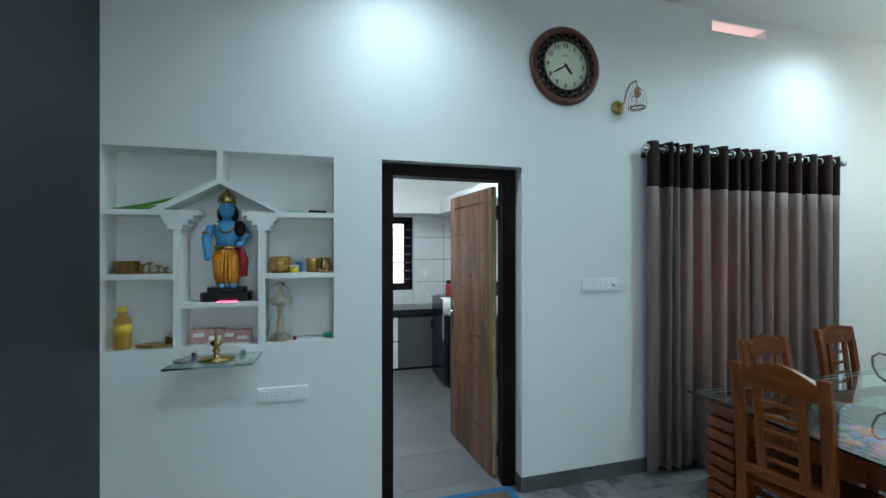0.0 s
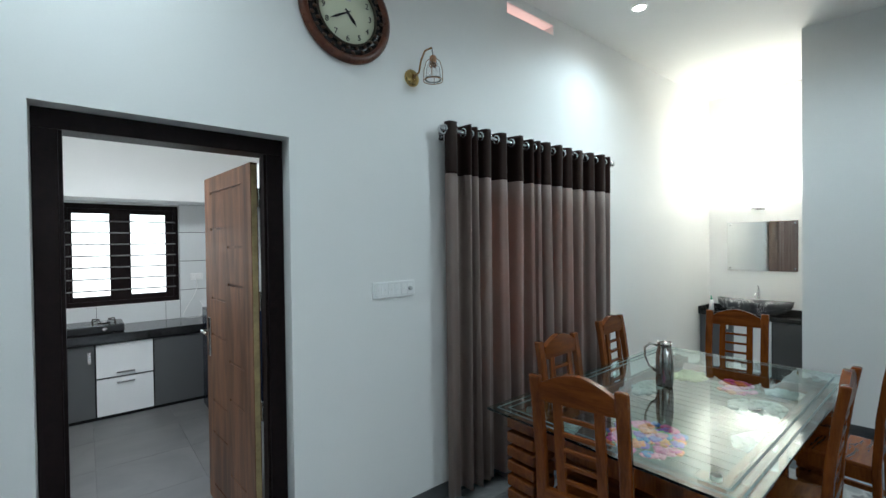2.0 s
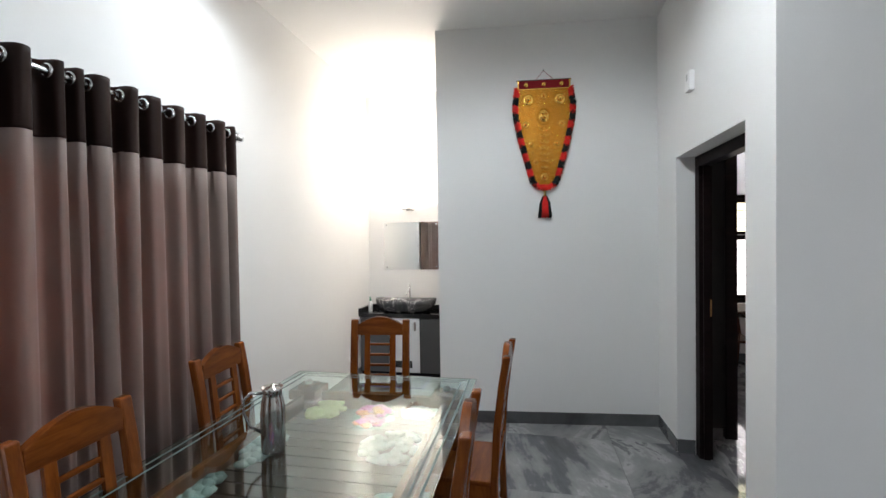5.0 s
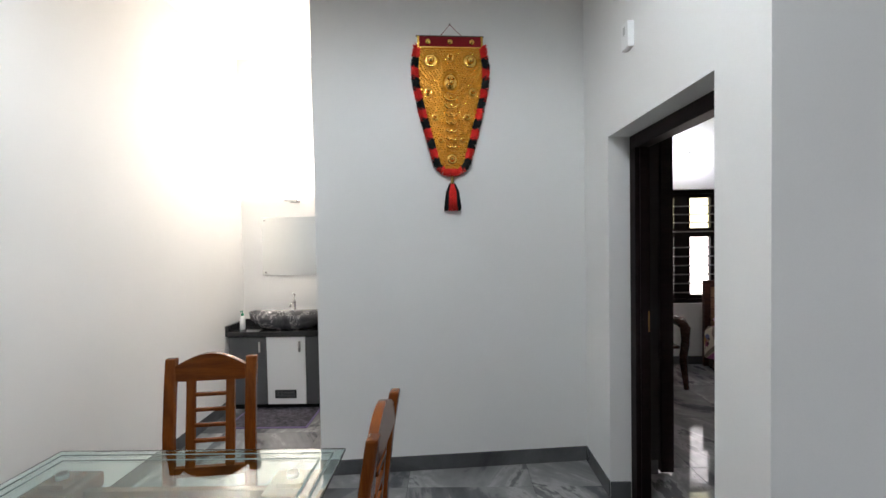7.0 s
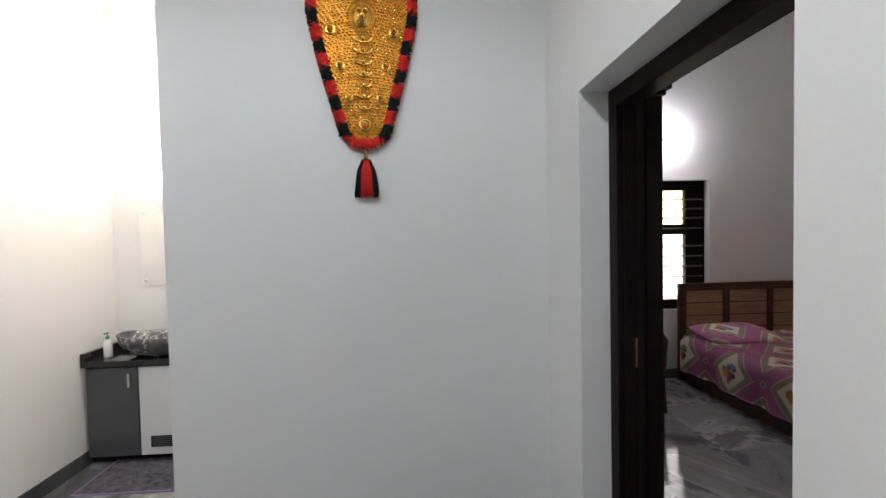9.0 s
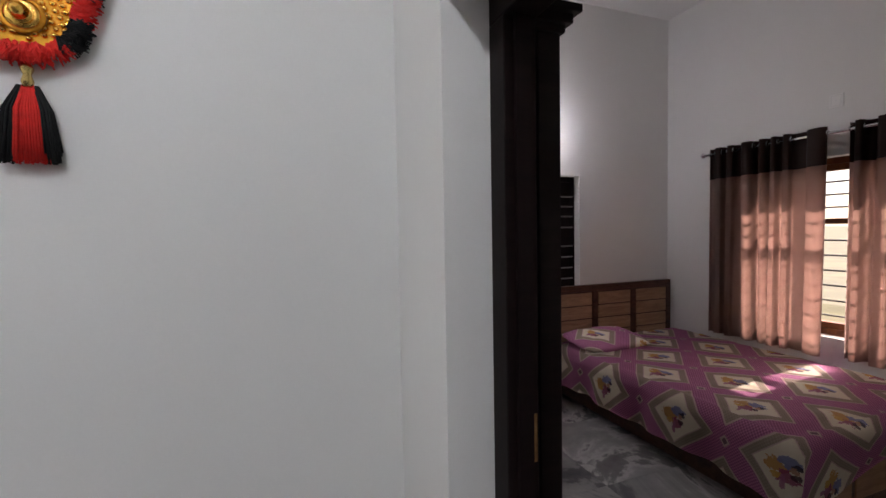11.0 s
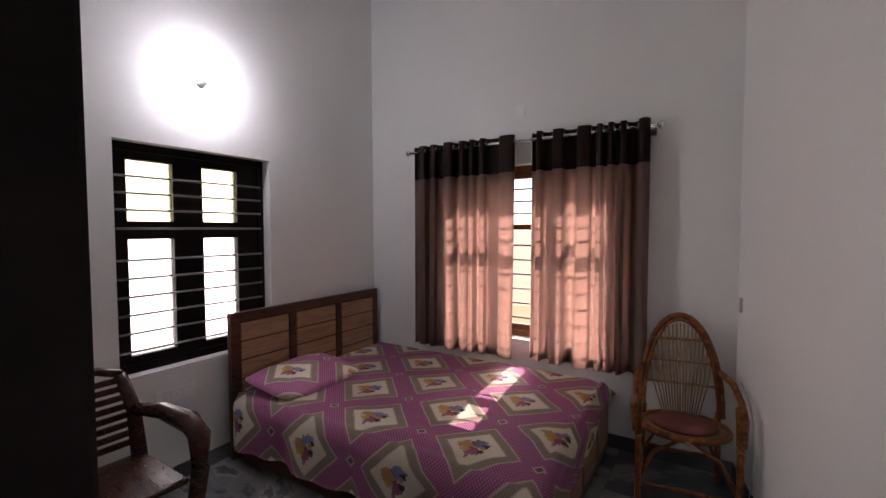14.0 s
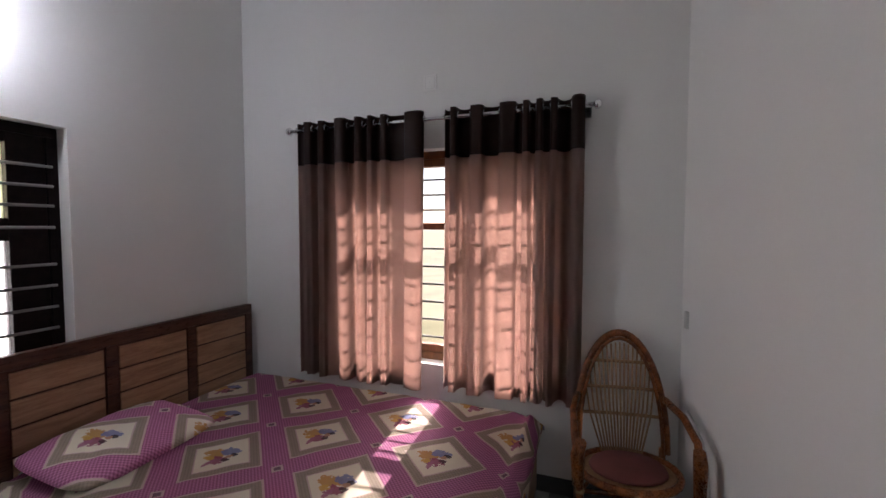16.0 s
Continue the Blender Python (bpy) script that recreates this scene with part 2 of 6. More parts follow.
M_TEAK = wood("orange_brown_polished_teak", (0.110, 0.027, 0.005), (0.225, 0.060, 0.010), 0.22, (10, 10, 1.2), 2.2)
M_TEAKX = wood("orange_brown_polished_teak_rail", (0.110, 0.027, 0.005), (0.220, 0.058, 0.010), 0.22, (1.2, 10, 10), 2.2)
M_TEAKDK = wood("red_brown_turned_wood", (0.065, 0.020, 0.010), (0.15, 0.052, 0.028), 0.3, (4, 4, 4), 3.0)
M_BEDWOOD = wood("dark_red_brown_bed_wood", (0.045, 0.016, 0.010), (0.115, 0.045, 0.026), 0.3, (10, 1.2, 10), 2.0)
M_PANEL = wood("light_tan_wood_panel", (0.28, 0.15, 0.085), (0.46, 0.28, 0.165), 0.45, (10, 1.5, 14), 2.4)
M_WINWOOD = wood("red_brown_window_wood", (0.16, 0.05, 0.02), (0.30, 0.11, 0.04), 0.4, (8, 8, 1.2), 2.0)
M_CHROME = metal("polished_chrome", (0.75, 0.75, 0.76), 0.1)
M_STEEL = metal("brushed_steel", (0.60, 0.59, 0.57), 0.14)
M_BRASS = metal("polished_brass", (0.55, 0.385, 0.15), 0.25)
M_GOLD = metal("beaten_gold_foil", (1.0, 0.56, 0.13), 0.22, 0.12)
# darker copy of the gold, imitates shade between beads and round bosses
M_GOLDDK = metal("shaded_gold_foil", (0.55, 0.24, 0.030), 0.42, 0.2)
M_BRONZEW = metal("worn_brown_brass", (0.30, 0.17, 0.07), 0.45, 0.3)
M_DARKMETAL = metal("black_bronze_wire", (0.06, 0.05, 0.045), 0.35)
M_COPPER = metal("copper_socket", (0.62, 0.33, 0.2), 0.25)
M_GLASS = glass("clear_window_glass")
M_FROSTPANE = glass("frosted_window_glass", (1, 1, 1), 0.45)
# yellow put into the upper panes' glass for light from the greenery outside
M_YELLOWPANE = glass("frosted_window_glass_leaf_tint", (0.98, 0.96, 0.62), 0.45)
M_GREENGLASS = glass("greenish_table_glass", (0.76, 0.94, 0.90), 0.0, 1.55)
M_MIRROR = metal("silvered_mirror", (0.9, 0.92, 0.91), 0.0, 0.0)
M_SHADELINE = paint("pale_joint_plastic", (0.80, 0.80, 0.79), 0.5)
M_PLASTIC = paint("white_plastic", (0.88, 0.88, 0.87), 0.3, 0.02, 3, 200, 0)
M_GREYPL = paint("pale_grey_plastic", (0.55, 0.55, 0.54), 0.35, 0.02, 3, 200, 0)
M_CURTAIN = cloth("taupe_curtain_cloth", (0.105, 0.085, 0.077), (0.97, 0.72, 0.64), 0.44, gloss=0.25, sheen=0.06)
# same cloth as M_CURTAIN without lining; colour and translucency set for dining light
M_DINECURTAIN = cloth("dining_taupe_curtain_cloth", (0.215, 0.168, 0.148), (0.95, 0.45, 0.33), 0.16, gloss=0.4, sheen=0.1)
M_BAND = cloth("dark_brown_curtain_cloth", (0.022, 0.011, 0.009), (0.16, 0.04, 0.02), 0.15, gloss=0.15, sheen=0.0)
M_SPREAD = bedspread()
M_BLACK = paint("black_lacquer", (0.012, 0.012, 0.013), 0.2, 0.1)
M_GRANITE = paint("black_granite", (0.018, 0.018, 0.019), 0.1, 0.35, 40, 220, 0, 0, 0.5)
M_WARDROBE = paint("brown_black_laminate", (0.020, 0.019, 0.0195), 0.5, 0.1, spec=0.15)
M_GREYLAM = paint("dark_grey_laminate", (0.085, 0.088, 0.092), 0.35, 0.04)
M_WHITELAM = paint("white_gloss_laminate", (0.75, 0.76, 0.77), 0.18, 0.02, 2, 100, 0)
M_WALLTILE = paint("white_glazed_wall_tile", (0.76, 0.78, 0.78), 0.12, 0.02, 2, 100, 0)
M_BARS = paint("dull_grey_bar_paint", (0.20, 0.195, 0.19), 0.55, 0.1)
# darker than the table's teak: shade under the top put into the colour
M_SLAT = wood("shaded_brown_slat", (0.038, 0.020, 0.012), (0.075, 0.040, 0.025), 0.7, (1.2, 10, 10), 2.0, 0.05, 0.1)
M_BASIN = marble("black_marble_with_white_veins", [(0.40, (0.045, 0.046, 0.05)), (0.545, (0.09, 0.09, 0.095)), (0.56, (0.42, 0.42, 0.42)), (0.575, (0.08, 0.08, 0.085)), (0.7, (0.04, 0.04, 0.045))], 0.15, 2.6)
M_RED = paint("red_wool", (0.92, 0.035, 0.028), 0.9, 0.25, 30, 260, 0.6)
M_BLKWOOL = paint("black_wool", (0.012, 0.013, 0.014), 0.9, 0.3, 30, 260, 0.6)
M_CRIMSON = paint("crimson_velvet", (0.25, 0.008, 0.012), 0.85, 0.15)
M_CANE = wood("varnished_orange_cane", (0.075, 0.018, 0.005), (0.31, 0.10, 0.024), 0.28, (6, 6, 6), 3.0)
M_CANELT = wood("pale_split_cane", (0.22, 0.12, 0.055), (0.40, 0.25, 0.13), 0.45, (6, 6, 2), 3.0)
M_CUSHION = paint("faded_red_seat_cushion", (0.17, 0.05, 0.045), 0.85, 0.2, 12, 200, 0.3)
M_CHAIRPL = wood("brown_moulded_chair_plastic", (0.030, 0.012, 0.008), (0.085, 0.035, 0.022), 0.25, (8, 1.5, 8), 2.0)
M_GROUND = paint("dry_earth_with_grass", (0.22, 0.20, 0.10), 0.95, 0.35, 0.8, 20, 0.3)
M_RUG = paint("speckled_purple_grey_mat", (0.065, 0.06, 0.075), 0.95, 0.98, 26, 70, 0.8)
M_LILAC = paint("lilac_mat_edge", (0.17, 0.13, 0.25), 0.9, 0.15)
M_BLUEMAT = paint("blue_door_mat_border", (0.02, 0.10, 0.22), 0.9, 0.2, 30, 200, 0.4)
M_BROWNMAT = paint("brown_woven_mat", (0.09, 0.06, 0.04), 0.95, 0.6, 40, 180, 0.6)


# ---- building helpers ----
class Shape:
    """One mesh in the making."""

    def __init__(self):
        self.bm = bmesh.new()
        self.slot = 0

    def face(self, vs, smooth=False):
        try:
            f = self.bm.faces.new(vs)
        except ValueError:
            return None
        f.material_index, f.smooth = self.slot, smooth
        return f

    def box(self, x0, x1, y0, y1, z0, z1, bev=0.0, m=None):
        v = [self.bm.verts.new((x, y, z)) for z in (z0, z1) for y in (y0, y1) for x in (x0, x1)]
        fs = [self.face([v[i] for i in q]) for q in ((0, 2, 3, 1), (4, 5, 7, 6), (0, 1, 5, 4), (2, 6, 7, 3), (0, 4, 6, 2), (1, 3, 7, 5))]
        if bev:
            edges = list({e for f in fs for e in f.edges})
            got = bmesh.ops.bevel(self.bm, geom=edges, offset=bev, segments=2, profile=0.6, affect="EDGES", clamp_overlap=True)
            for f in got["faces"]:
                f.material_index = self.slot
            v = list({w for f in got["faces"] for w in f.verts} | {w for w in v if w.is_valid})
        if m is not None:
            bmesh.ops.transform(self.bm, matrix=m, verts=v)
        return self

    def tube(self, pts, r, n=8, closed=False, caps=True):
        pts = [Vector(p) for p in pts]
        rr = r if isinstance(r, (list, tuple)) else [r] * len(pts)
        rings, side = [], None
        for i, p in enumerate(pts):
            a = pts[i - 1] if (i or closed) else p
            b = pts[(i + 1) % len(pts)] if (i < len(pts) - 1 or closed) else p
            d = (b - a).normalized()
            if side is None:
                side = d.orthogonal().normalized()
            else:
                side = (side - d * side.dot(d))
                side = side.normalized() if side.length > 1e-6 else d.orthogonal().normalized()
            up = d.cross(side)
            rings.append([self.bm.verts.new(p + rr[i] * (math.cos(2 * math.pi * k / n) * side + math.sin(2 * math.pi * k / n) * up)) for k in range(n)])
        last = len(rings) if closed else len(rings) - 1
        for i in range(last):
            a, b = rings[i], rings[(i + 1) % len(rings)]
            for k in range(n):
                self.face([a[k], a[(k + 1) % n], b[(k + 1) % n], b[k]], True)
        if caps and not closed:
            self.face(rings[0][::-1])
            self.face(rings[-1])
        return self

    def lathe(self, prof, c=(0, 0, 0), n=28, axis="z", squash=(1, 1), loop=False):
        rings = []
        for r, h in prof:
            ring = []
            for k in range(n):
                a = 2 * math.pi * k / n
                p = (r * math.cos(a) * squash[0], r * math.sin(a) * squash[1], h)
                if axis == "y":
                    p = (p[0], h, p[1])
                if axis == "x":
                    p = (h, p[0], p[1])
                ring.append(self.bm.verts.new((p[0] + c[0], p[1] + c[1], p[2] + c[2])))
            rings.append(ring)
        for a, b in zip(rings, rings[1:] + rings[:1] if loop else rings[1:]):
            for k in range(n):
                self.face([a[k], a[(k + 1) % n], b[(k + 1) % n], b[k]], True)
        if not loop:
            self.face(rings[0][::-1])
            self.face(rings[-1])
        return self

    def ball(self, c, r, n=14, m=7):
        r = r if isinstance(r, (list, tuple)) else (r, r, r)
        rings = []
        for j in range(1, m):
            t = math.pi * j / m
            rings.append([self.bm.verts.new((c[0] + r[0] * math.sin(t) * math.cos(2 * math.pi * k / n), c[1] + r[1] * math.sin(t) * math.sin(2 * math.pi * k / n), c[2] - r[2] * math.cos(t))) for k in range(n)])
        lo, hi = self.bm.verts.new((c[0], c[1], c[2] - r[2])), self.bm.verts.new((c[0], c[1], c[2] + r[2]))
        for a, b in zip(rings, rings[1:]):
            for k in range(n):
                self.face([a[k], a[(k + 1) % n], b[(k + 1) % n], b[k]], True)
        for k in range(n):
            self.face([lo, rings[0][(k + 1) % n], rings[0][k]], True)
            self.face([hi, rings[-1][k], rings[-1][(k + 1) % n]], True)
        return self

    def prism(self, poly, d0, d1, axis="y", bev=0.0):
        def at(p, d):
            return {"y": (p[0], d, p[1]), "x": (d, p[0], p[1]), "z": (p[0], p[1], d)}[axis]
        a = [self.bm.verts.new(at(p, d0)) for p in poly]
        b = [self.bm.verts.new(at(p, d1)) for p in poly]
        fs = [self.face(a), self.face(b[::-1])]
        for i in range(len(poly)):
            j = (i + 1) % len(poly)
            fs.append(self.face([a[j], a[i], b[i], b[j]]))
        if bev:
            edges = list({e for f in fs if f for e in f.edges})
            got = bmesh.ops.bevel(self.bm, geom=edges, offset=bev, segments=2, profile=0.6, affect="EDGES", clamp_overlap=True)
            for f in got["faces"]:
                f.material_index = self.slot
        return self

    def mesh(self, name, mats):
        bmesh.ops.recalc_face_normals(self.bm, faces=self.bm.faces)
        me = bpy.data.meshes.new(name)
        self.bm.to_mesh(me)
        self.bm.free()
        for m in mats if isinstance(mats, (list, tuple)) else [mats]:
            me.materials.append(m)
        return me


def part(name, shape, mats, parent=None, label="", m=None):
    ob = new(name, shape.mesh(name, mats))
    if parent is not None:
        ob.parent = parent
    if m is not None:
        ob.matrix_local = m
    return tagged(ob, label)


def thing(name, label, category, m=None, group="", kind=""):
    ob = new(name)
    ob.empty_display_size = 0.1
    if m is not None:
        ob.matrix_world = m
    return tagged(ob, label, category, group, kind)


def solo(name, shape, mats, label, category, m=None, group="", kind=""):
    ob = part(name, shape, mats, None, "", m)
    return tagged(ob, label, category, group, kind)


def structure(name, shape, mats, label, category):
    return solo(name, shape, mats, label, category, None, "", "structure")


def wall_run(s, along, a0, a1, b0, b1, z0, z1, holes=()):
    """Boxes of a wall along x or y, with rectangular holes (from, to, low, high)."""
    def put(p, q, lo, hi):
        if q - p > 1e-4 and hi - lo > 1e-4:
            if along == "x":
                s.box(p, q, b0, b1, lo, hi)
            else:
                s.box(b0, b1, p, q, lo, hi)
    cuts = sorted({a0, a1, *[h[0] for h in holes], *[h[1] for h in holes]})
    for p, q in zip(cuts, cuts[1:]):
        mid = (p + q) / 2
        here = sorted([h for h in holes if h[0] < mid < h[1]], key=lambda h: h[2])
        low = z0
        for h in here:
            put(p, q, low, h[2])
            low = h[3]
        put(p, q, low, z1)
    return s


# ---- structure ----
YD, YB = 3.60, 0.56          # north wall of the dining room; wall with the bedroom door
PA, PB = (6.645, 2.39), (6.82, YB)   # north and south end of the slightly turned pier wall
CEIL, BCEIL = 3.40, 3.82
KD = (1.767, 2.685, 0.0, 2.13)
BD = (5.352, 6.376, 0.0, 2.16)
NICHE = (0.352, 1.49, 1.075, 2.125)
VENT = (4.27, 4.82, 3.255, 3.335)
DWIN = (3.95, 5.30, 0.75, 2.05)
W1 = (-1.885, -0.876, 0.73, 2.11)
W2 = (6.70, 8.25, 0.70, 2.11)
KW = (1.74, 2.74, 1.0, 2.06)

wall = structure("wall_north", wall_run(Shape(), "x", -2.5, 8.33, YD, YD + 0.22, 0, CEIL + 0.2, [KD, NICHE, VENT, DWIN]), M_WALL, "smooth white painted wall with a shelf niche and a doorway", "wall")
structure("wall_dark", Shape().box(0.13, 0.350, 1.7, YD, 0, CEIL), M_NAVY, "dark blue-grey painted feature wall", "wall")
structure("wall_pier", Shape().prism([PA, PB, (7.04, YB), (7.04, PA[1])], 0, CEIL + 0.2, "z"), M_WALL, "plain white painted wall behind the caparison", "wall")
structure("wall_alcove_side", Shape().box(7.04, 8.13, 2.19, PA[1], 0, CEIL + 0.2), M_WALL, "white painted side wall of the wash alcove", "wall")
structure("wall_alcove_end", Shape().box(8.13, 8.33, 2.19, YD, 0, CEIL + 0.2), M_WALL, "white painted wall behind the mirror", "wall")
structure("wall_bedroom_door", wall_run(Shape(), "x", 5.08, 9.22, YB - 0.21, YB, 0, BCEIL + 0.1, [BD]), M_WALL, "white painted wall with the bedroom doorway", "wall")
structure("wall_hall_east", Shape().box(5.08, 5.26, -4.0, YB - 0.21, 0, BCEIL), M_WALL, "white painted hall wall", "wall")
structure("wall_hall_south", wall_run(Shape(), "x", -2.7, 5.08, -4.2, -4.0, 0, CEIL + 0.2, [(0.4, 2.8, 0.9, 2.3)]), M_WALL, "white painted hall wall with a window", "wall")
structure("wall_hall_west", Shape().box(-2.7, -2.5, -4.0, YD + 0.22, 0, CEIL + 0.2), M_WALL, "white painted hall wall", "wall")
structure("wall_bedroom_east", wall_run(Shape(), "y", -3.26, YB - 0.21, 9.02, 9.22, 0, BCEIL + 0.1, [W1]), M_WALL, "off-white bedroom wall with a window", "wall")
structure("wall_bedroom_south", wall_run(Shape(), "x", 6.02, 9.02, -3.26, -3.06, 0, BCEIL + 0.1, [W2]), M_WALL, "off-white bedroom wall with a curtained window", "wall")
structure("wall_bedroom_west", Shape().prism([(6.02, -3.06), (5.30, 0.35), (5.26, 0.35), (5.26, -3.26), (6.02, -3.26)], 0, BCEIL + 0.1, "z"), M_WALL, "off-white bedroom wall behind the cane chair", "wall")
structure("wall_kitchen_north", wall_run(Shape(), "x", 0.0, 3.8, 7.17, 7.37, 0, 3.3, [KW]), M_WALL, "white kitchen wall with a window", "wall")
structure("wall_kitchen_side", Shape().box(3.6, 3.8, YD + 0.22, 7.17, 0, 3.3).box(0.0, 0.2, YD + 0.22, 7.17, 0, 3.3), M_WALL, "white kitchen side walls", "wall")
structure("ceiling", Shape().box(-2.5, 8.13, YB, YD, CEIL, CEIL + 0.15).box(-2.5, 5.08, -4.0, YB, CEIL, CEIL + 0.15), M_CEIL, "flat white painted ceiling", "ceiling")
structure("ceiling_bedroom", Shape().box(5.26, 9.02, -3.06, YB - 0.21, BCEIL, BCEIL + 0.15), M_CEIL, "flat white bedroom ceiling", "ceiling")
structure("ceiling_kitchen", Shape().box(0.2, 3.6, YD + 0.22, 7.17, 3.15, 3.3), M_CEIL, "flat white kitchen ceiling", "ceiling")
# the slot's surfaces glow by themselves instead of being lit from outside
structure("vent_recess", Shape().box(VENT[0], VENT[1], YD + 0.18, YD + 0.215, VENT[2], VENT[3]).box(VENT[0], VENT[1], YD + 0.01, YD + 0.18, VENT[3] - 0.004, VENT[3] - 0.001), M_PINK, "small ventilation slot, pink inside made to glow in place of outside light", "vent")
structure("ground", Shape().box(-400, 400, -400, 400, -0.6, -0.35), M_GROUND, "dry earth and grass round the house", "ground")
structure("foundation", Shape().box(-2.7, 9.22, -4.2, 7.37, -0.35, -0.02), M_GROUT, "grey base slab under the floor tiles", "floor")


def skirting(runs):
    s = Shape()
    for x0, x1, y0, y1 in runs:
        s.box(x0, x1, y0, y1, 0, 0.10, 0.002)
    return s


D = 0.008
structure("baseboard", skirting([
    (0.352, KD[0], YD - D, YD), (KD[1], 8.13, YD - D, YD), (PA[0] + 0.002, 8.13, PA[1], PA[1] + D), (8.13 - D, 8.13, PA[1], YD),
    (5.08, BD[0], YB, YB + D), (BD[1], PB[0], YB, YB + D), (BD[1] - D, BD[1], YB - 0.12, YB), (KD[1] - D, KD[1], YD, YD + 0.09)]), M_SKIRT, "dark grey tile skirting", "skirting")
structure("baseboard_bedroom", skirting([
    (9.02 - D, 9.02, -3.06, 0.35), (6.02, 9.02, -3.06, -3.06 + D), (6.40, 9.02, 0.35 - D, 0.35)]), M_SKIRT, "dark grey tile skirting", "skirting")

structure("baseboard_pier", Shape().prism([PA, PB, (PB[0] - D, YB), (PA[0] - D, PA[1] + D)], 0, 0.10, "z"), M_SKIRT, "dark grey tile skirting", "skirting")
structure("baseboard_bedroom_west", Shape().prism([(6.02, -3.05), (5.30, 0.35), (5.31, 0.35), (6.03, -3.05)], 0, 0.10, "z"), M_SKIRT, "dark grey tile skirting", "skirting")


def tiled_floor(name, label, mat, areas, size, ox=0.0, oy=0.0):
    base = thing(name, label, "floor", None, "", "structure")
    cache = {}
    for x0, x1, y0, y1 in areas:
        i0, i1 = math.floor((x0 - ox) / size), math.ceil((x1 - ox) / size)
        j0, j1 = math.floor((y0 - oy) / size), math.ceil((y1 - oy) / size)
        for i in range(i0, i1):
            for j in range(j0, j1):
                a, b = max(x0, ox + i * size), min(x1, ox + (i + 1) * size)
                c, d = max(y0, oy + j * size), min(y1, oy + (j + 1) * size)
                w, h = round(b - a - 0.002, 3), round(d - c - 0.002, 3)
                if w < 0.01 or h < 0.01:
                    continue
                if (w, h) not in cache:
                    cache[w, h] = Shape().box(0, w, 0, h, -0.02, 0).mesh("floor_tile", mat)
                t = new("floor_tile", cache[w, h])
                t.parent, t.location = base, (a + 0.001, c + 0.001, 0)
    return base


# ---- doors and windows ----
def door_frame(name, label, x0, x1, y0, y1, top):
    t = thing(name, label, "door frame", None, "", "structure")
    w = 0.075
    for a, b in ((x0, x0 + w), (x1 - w, x1)):
        s = Shape().box(a, b, y0, y1, 0, top - w, 0.004)
        part("jamb", s, M_FRAME, t)
    part("lintel", Shape().box(x0, x1, y0, y1, top - w, top, 0.004), M_FRAME, t)
    part("stop_bead", Shape().box(x0 + w, x0 + w + 0.012, y0 + 0.02, y0 + 0.06, 0, top - w).box(x1 - w - 0.012, x1 - w, y0 + 0.02, y0 + 0.06, 0, top - w), M_FRAME, t)
    return t


door_frame("door_frame_kitchen", "almost black wooden door frame set back in the white wall", KD[0] + 0.001, KD[1] - 0.001, YD + 0.09, YD + 0.22, KD[3] - 0.001)


def kitchen_door():
    t = thing("door_1", "walnut brown panel door with pressed grooves, standing open into the kitchen", "door", pose(2.600, YD + 0.225, 0, 0, 0, 94.0), "", "structure")
    W, H, T = 0.79, 2.03, 0.034
    G = 0.006
    part("core", Shape().box(0.0, W, G, T - G, 0.012, H), M_DOOR, t)
    part("hinge_edge", Shape().box(-0.002, 0.0, 0.004, T - 0.004, 0.02, H - 0.01), M_DOOREDGE, t, "raw yellowish edge of the door leaf")
    # pressed skins: columns across the leaf, cut by short grooves in two staggered rows
    wide = (1.93, 0.12)
    columns = [(0.0, 0.13, ()), (0.13, 0.37, (1.60, 1.385, 0.945, 0.725, 0.29, *wide)), (0.37, 0.42, wide), (0.42, 0.68, (1.71, 1.285, 1.06, 0.65, 0.45, *wide)), (0.68, W, ())]
    for y0, y1 in ((0.0, G), (T - G, T)):
        skin = Shape()
        for xa, xb, cuts in columns:
            edges = [0.012] + [e for z in sorted(cuts) for e in (z - 0.007, z + 0.007)] + [H]
            for lo, hi in zip(edges[0::2], edges[1::2]):
                skin.box(xa, xb, y0, y1, lo, hi)
        part("pressed_skin", skin, M_DOOR, t, "walnut laminate skin with short pressed grooves")
    for z in (1.85, 1.32, 0.75, 0.2):
        part("hinge", Shape().box(-0.012, 0.03, -0.006, 0.0, z - 0.05, z + 0.05, 0.002).tube([(-0.006, -0.008, z - 0.05), (-0.006, -0.008, z + 0.05)], 0.006), M_STEEL, t, "steel hinge")
    part("handle_plate", Shape().box(W - 0.09, W - 0.045, T, T + 0.006, 0.92, 1.16, 0.004), M_STEEL, t, "steel handle plate")
    part("handle", Shape().tube([(W - 0.068, T, 1.08), (W - 0.068, T + 0.05, 1.08), (W - 0.19, T + 0.055, 1.08)], 0.009), M_STEEL, t, "steel lever handle")
    return t


kitchen_door()
door_frame("door_frame_bedroom", "almost black wooden door frame of the bedroom", BD[0] + 0.001, BD[1] - 0.001, YB - 0.21, YB - 0.125, BD[3] - 0.001)


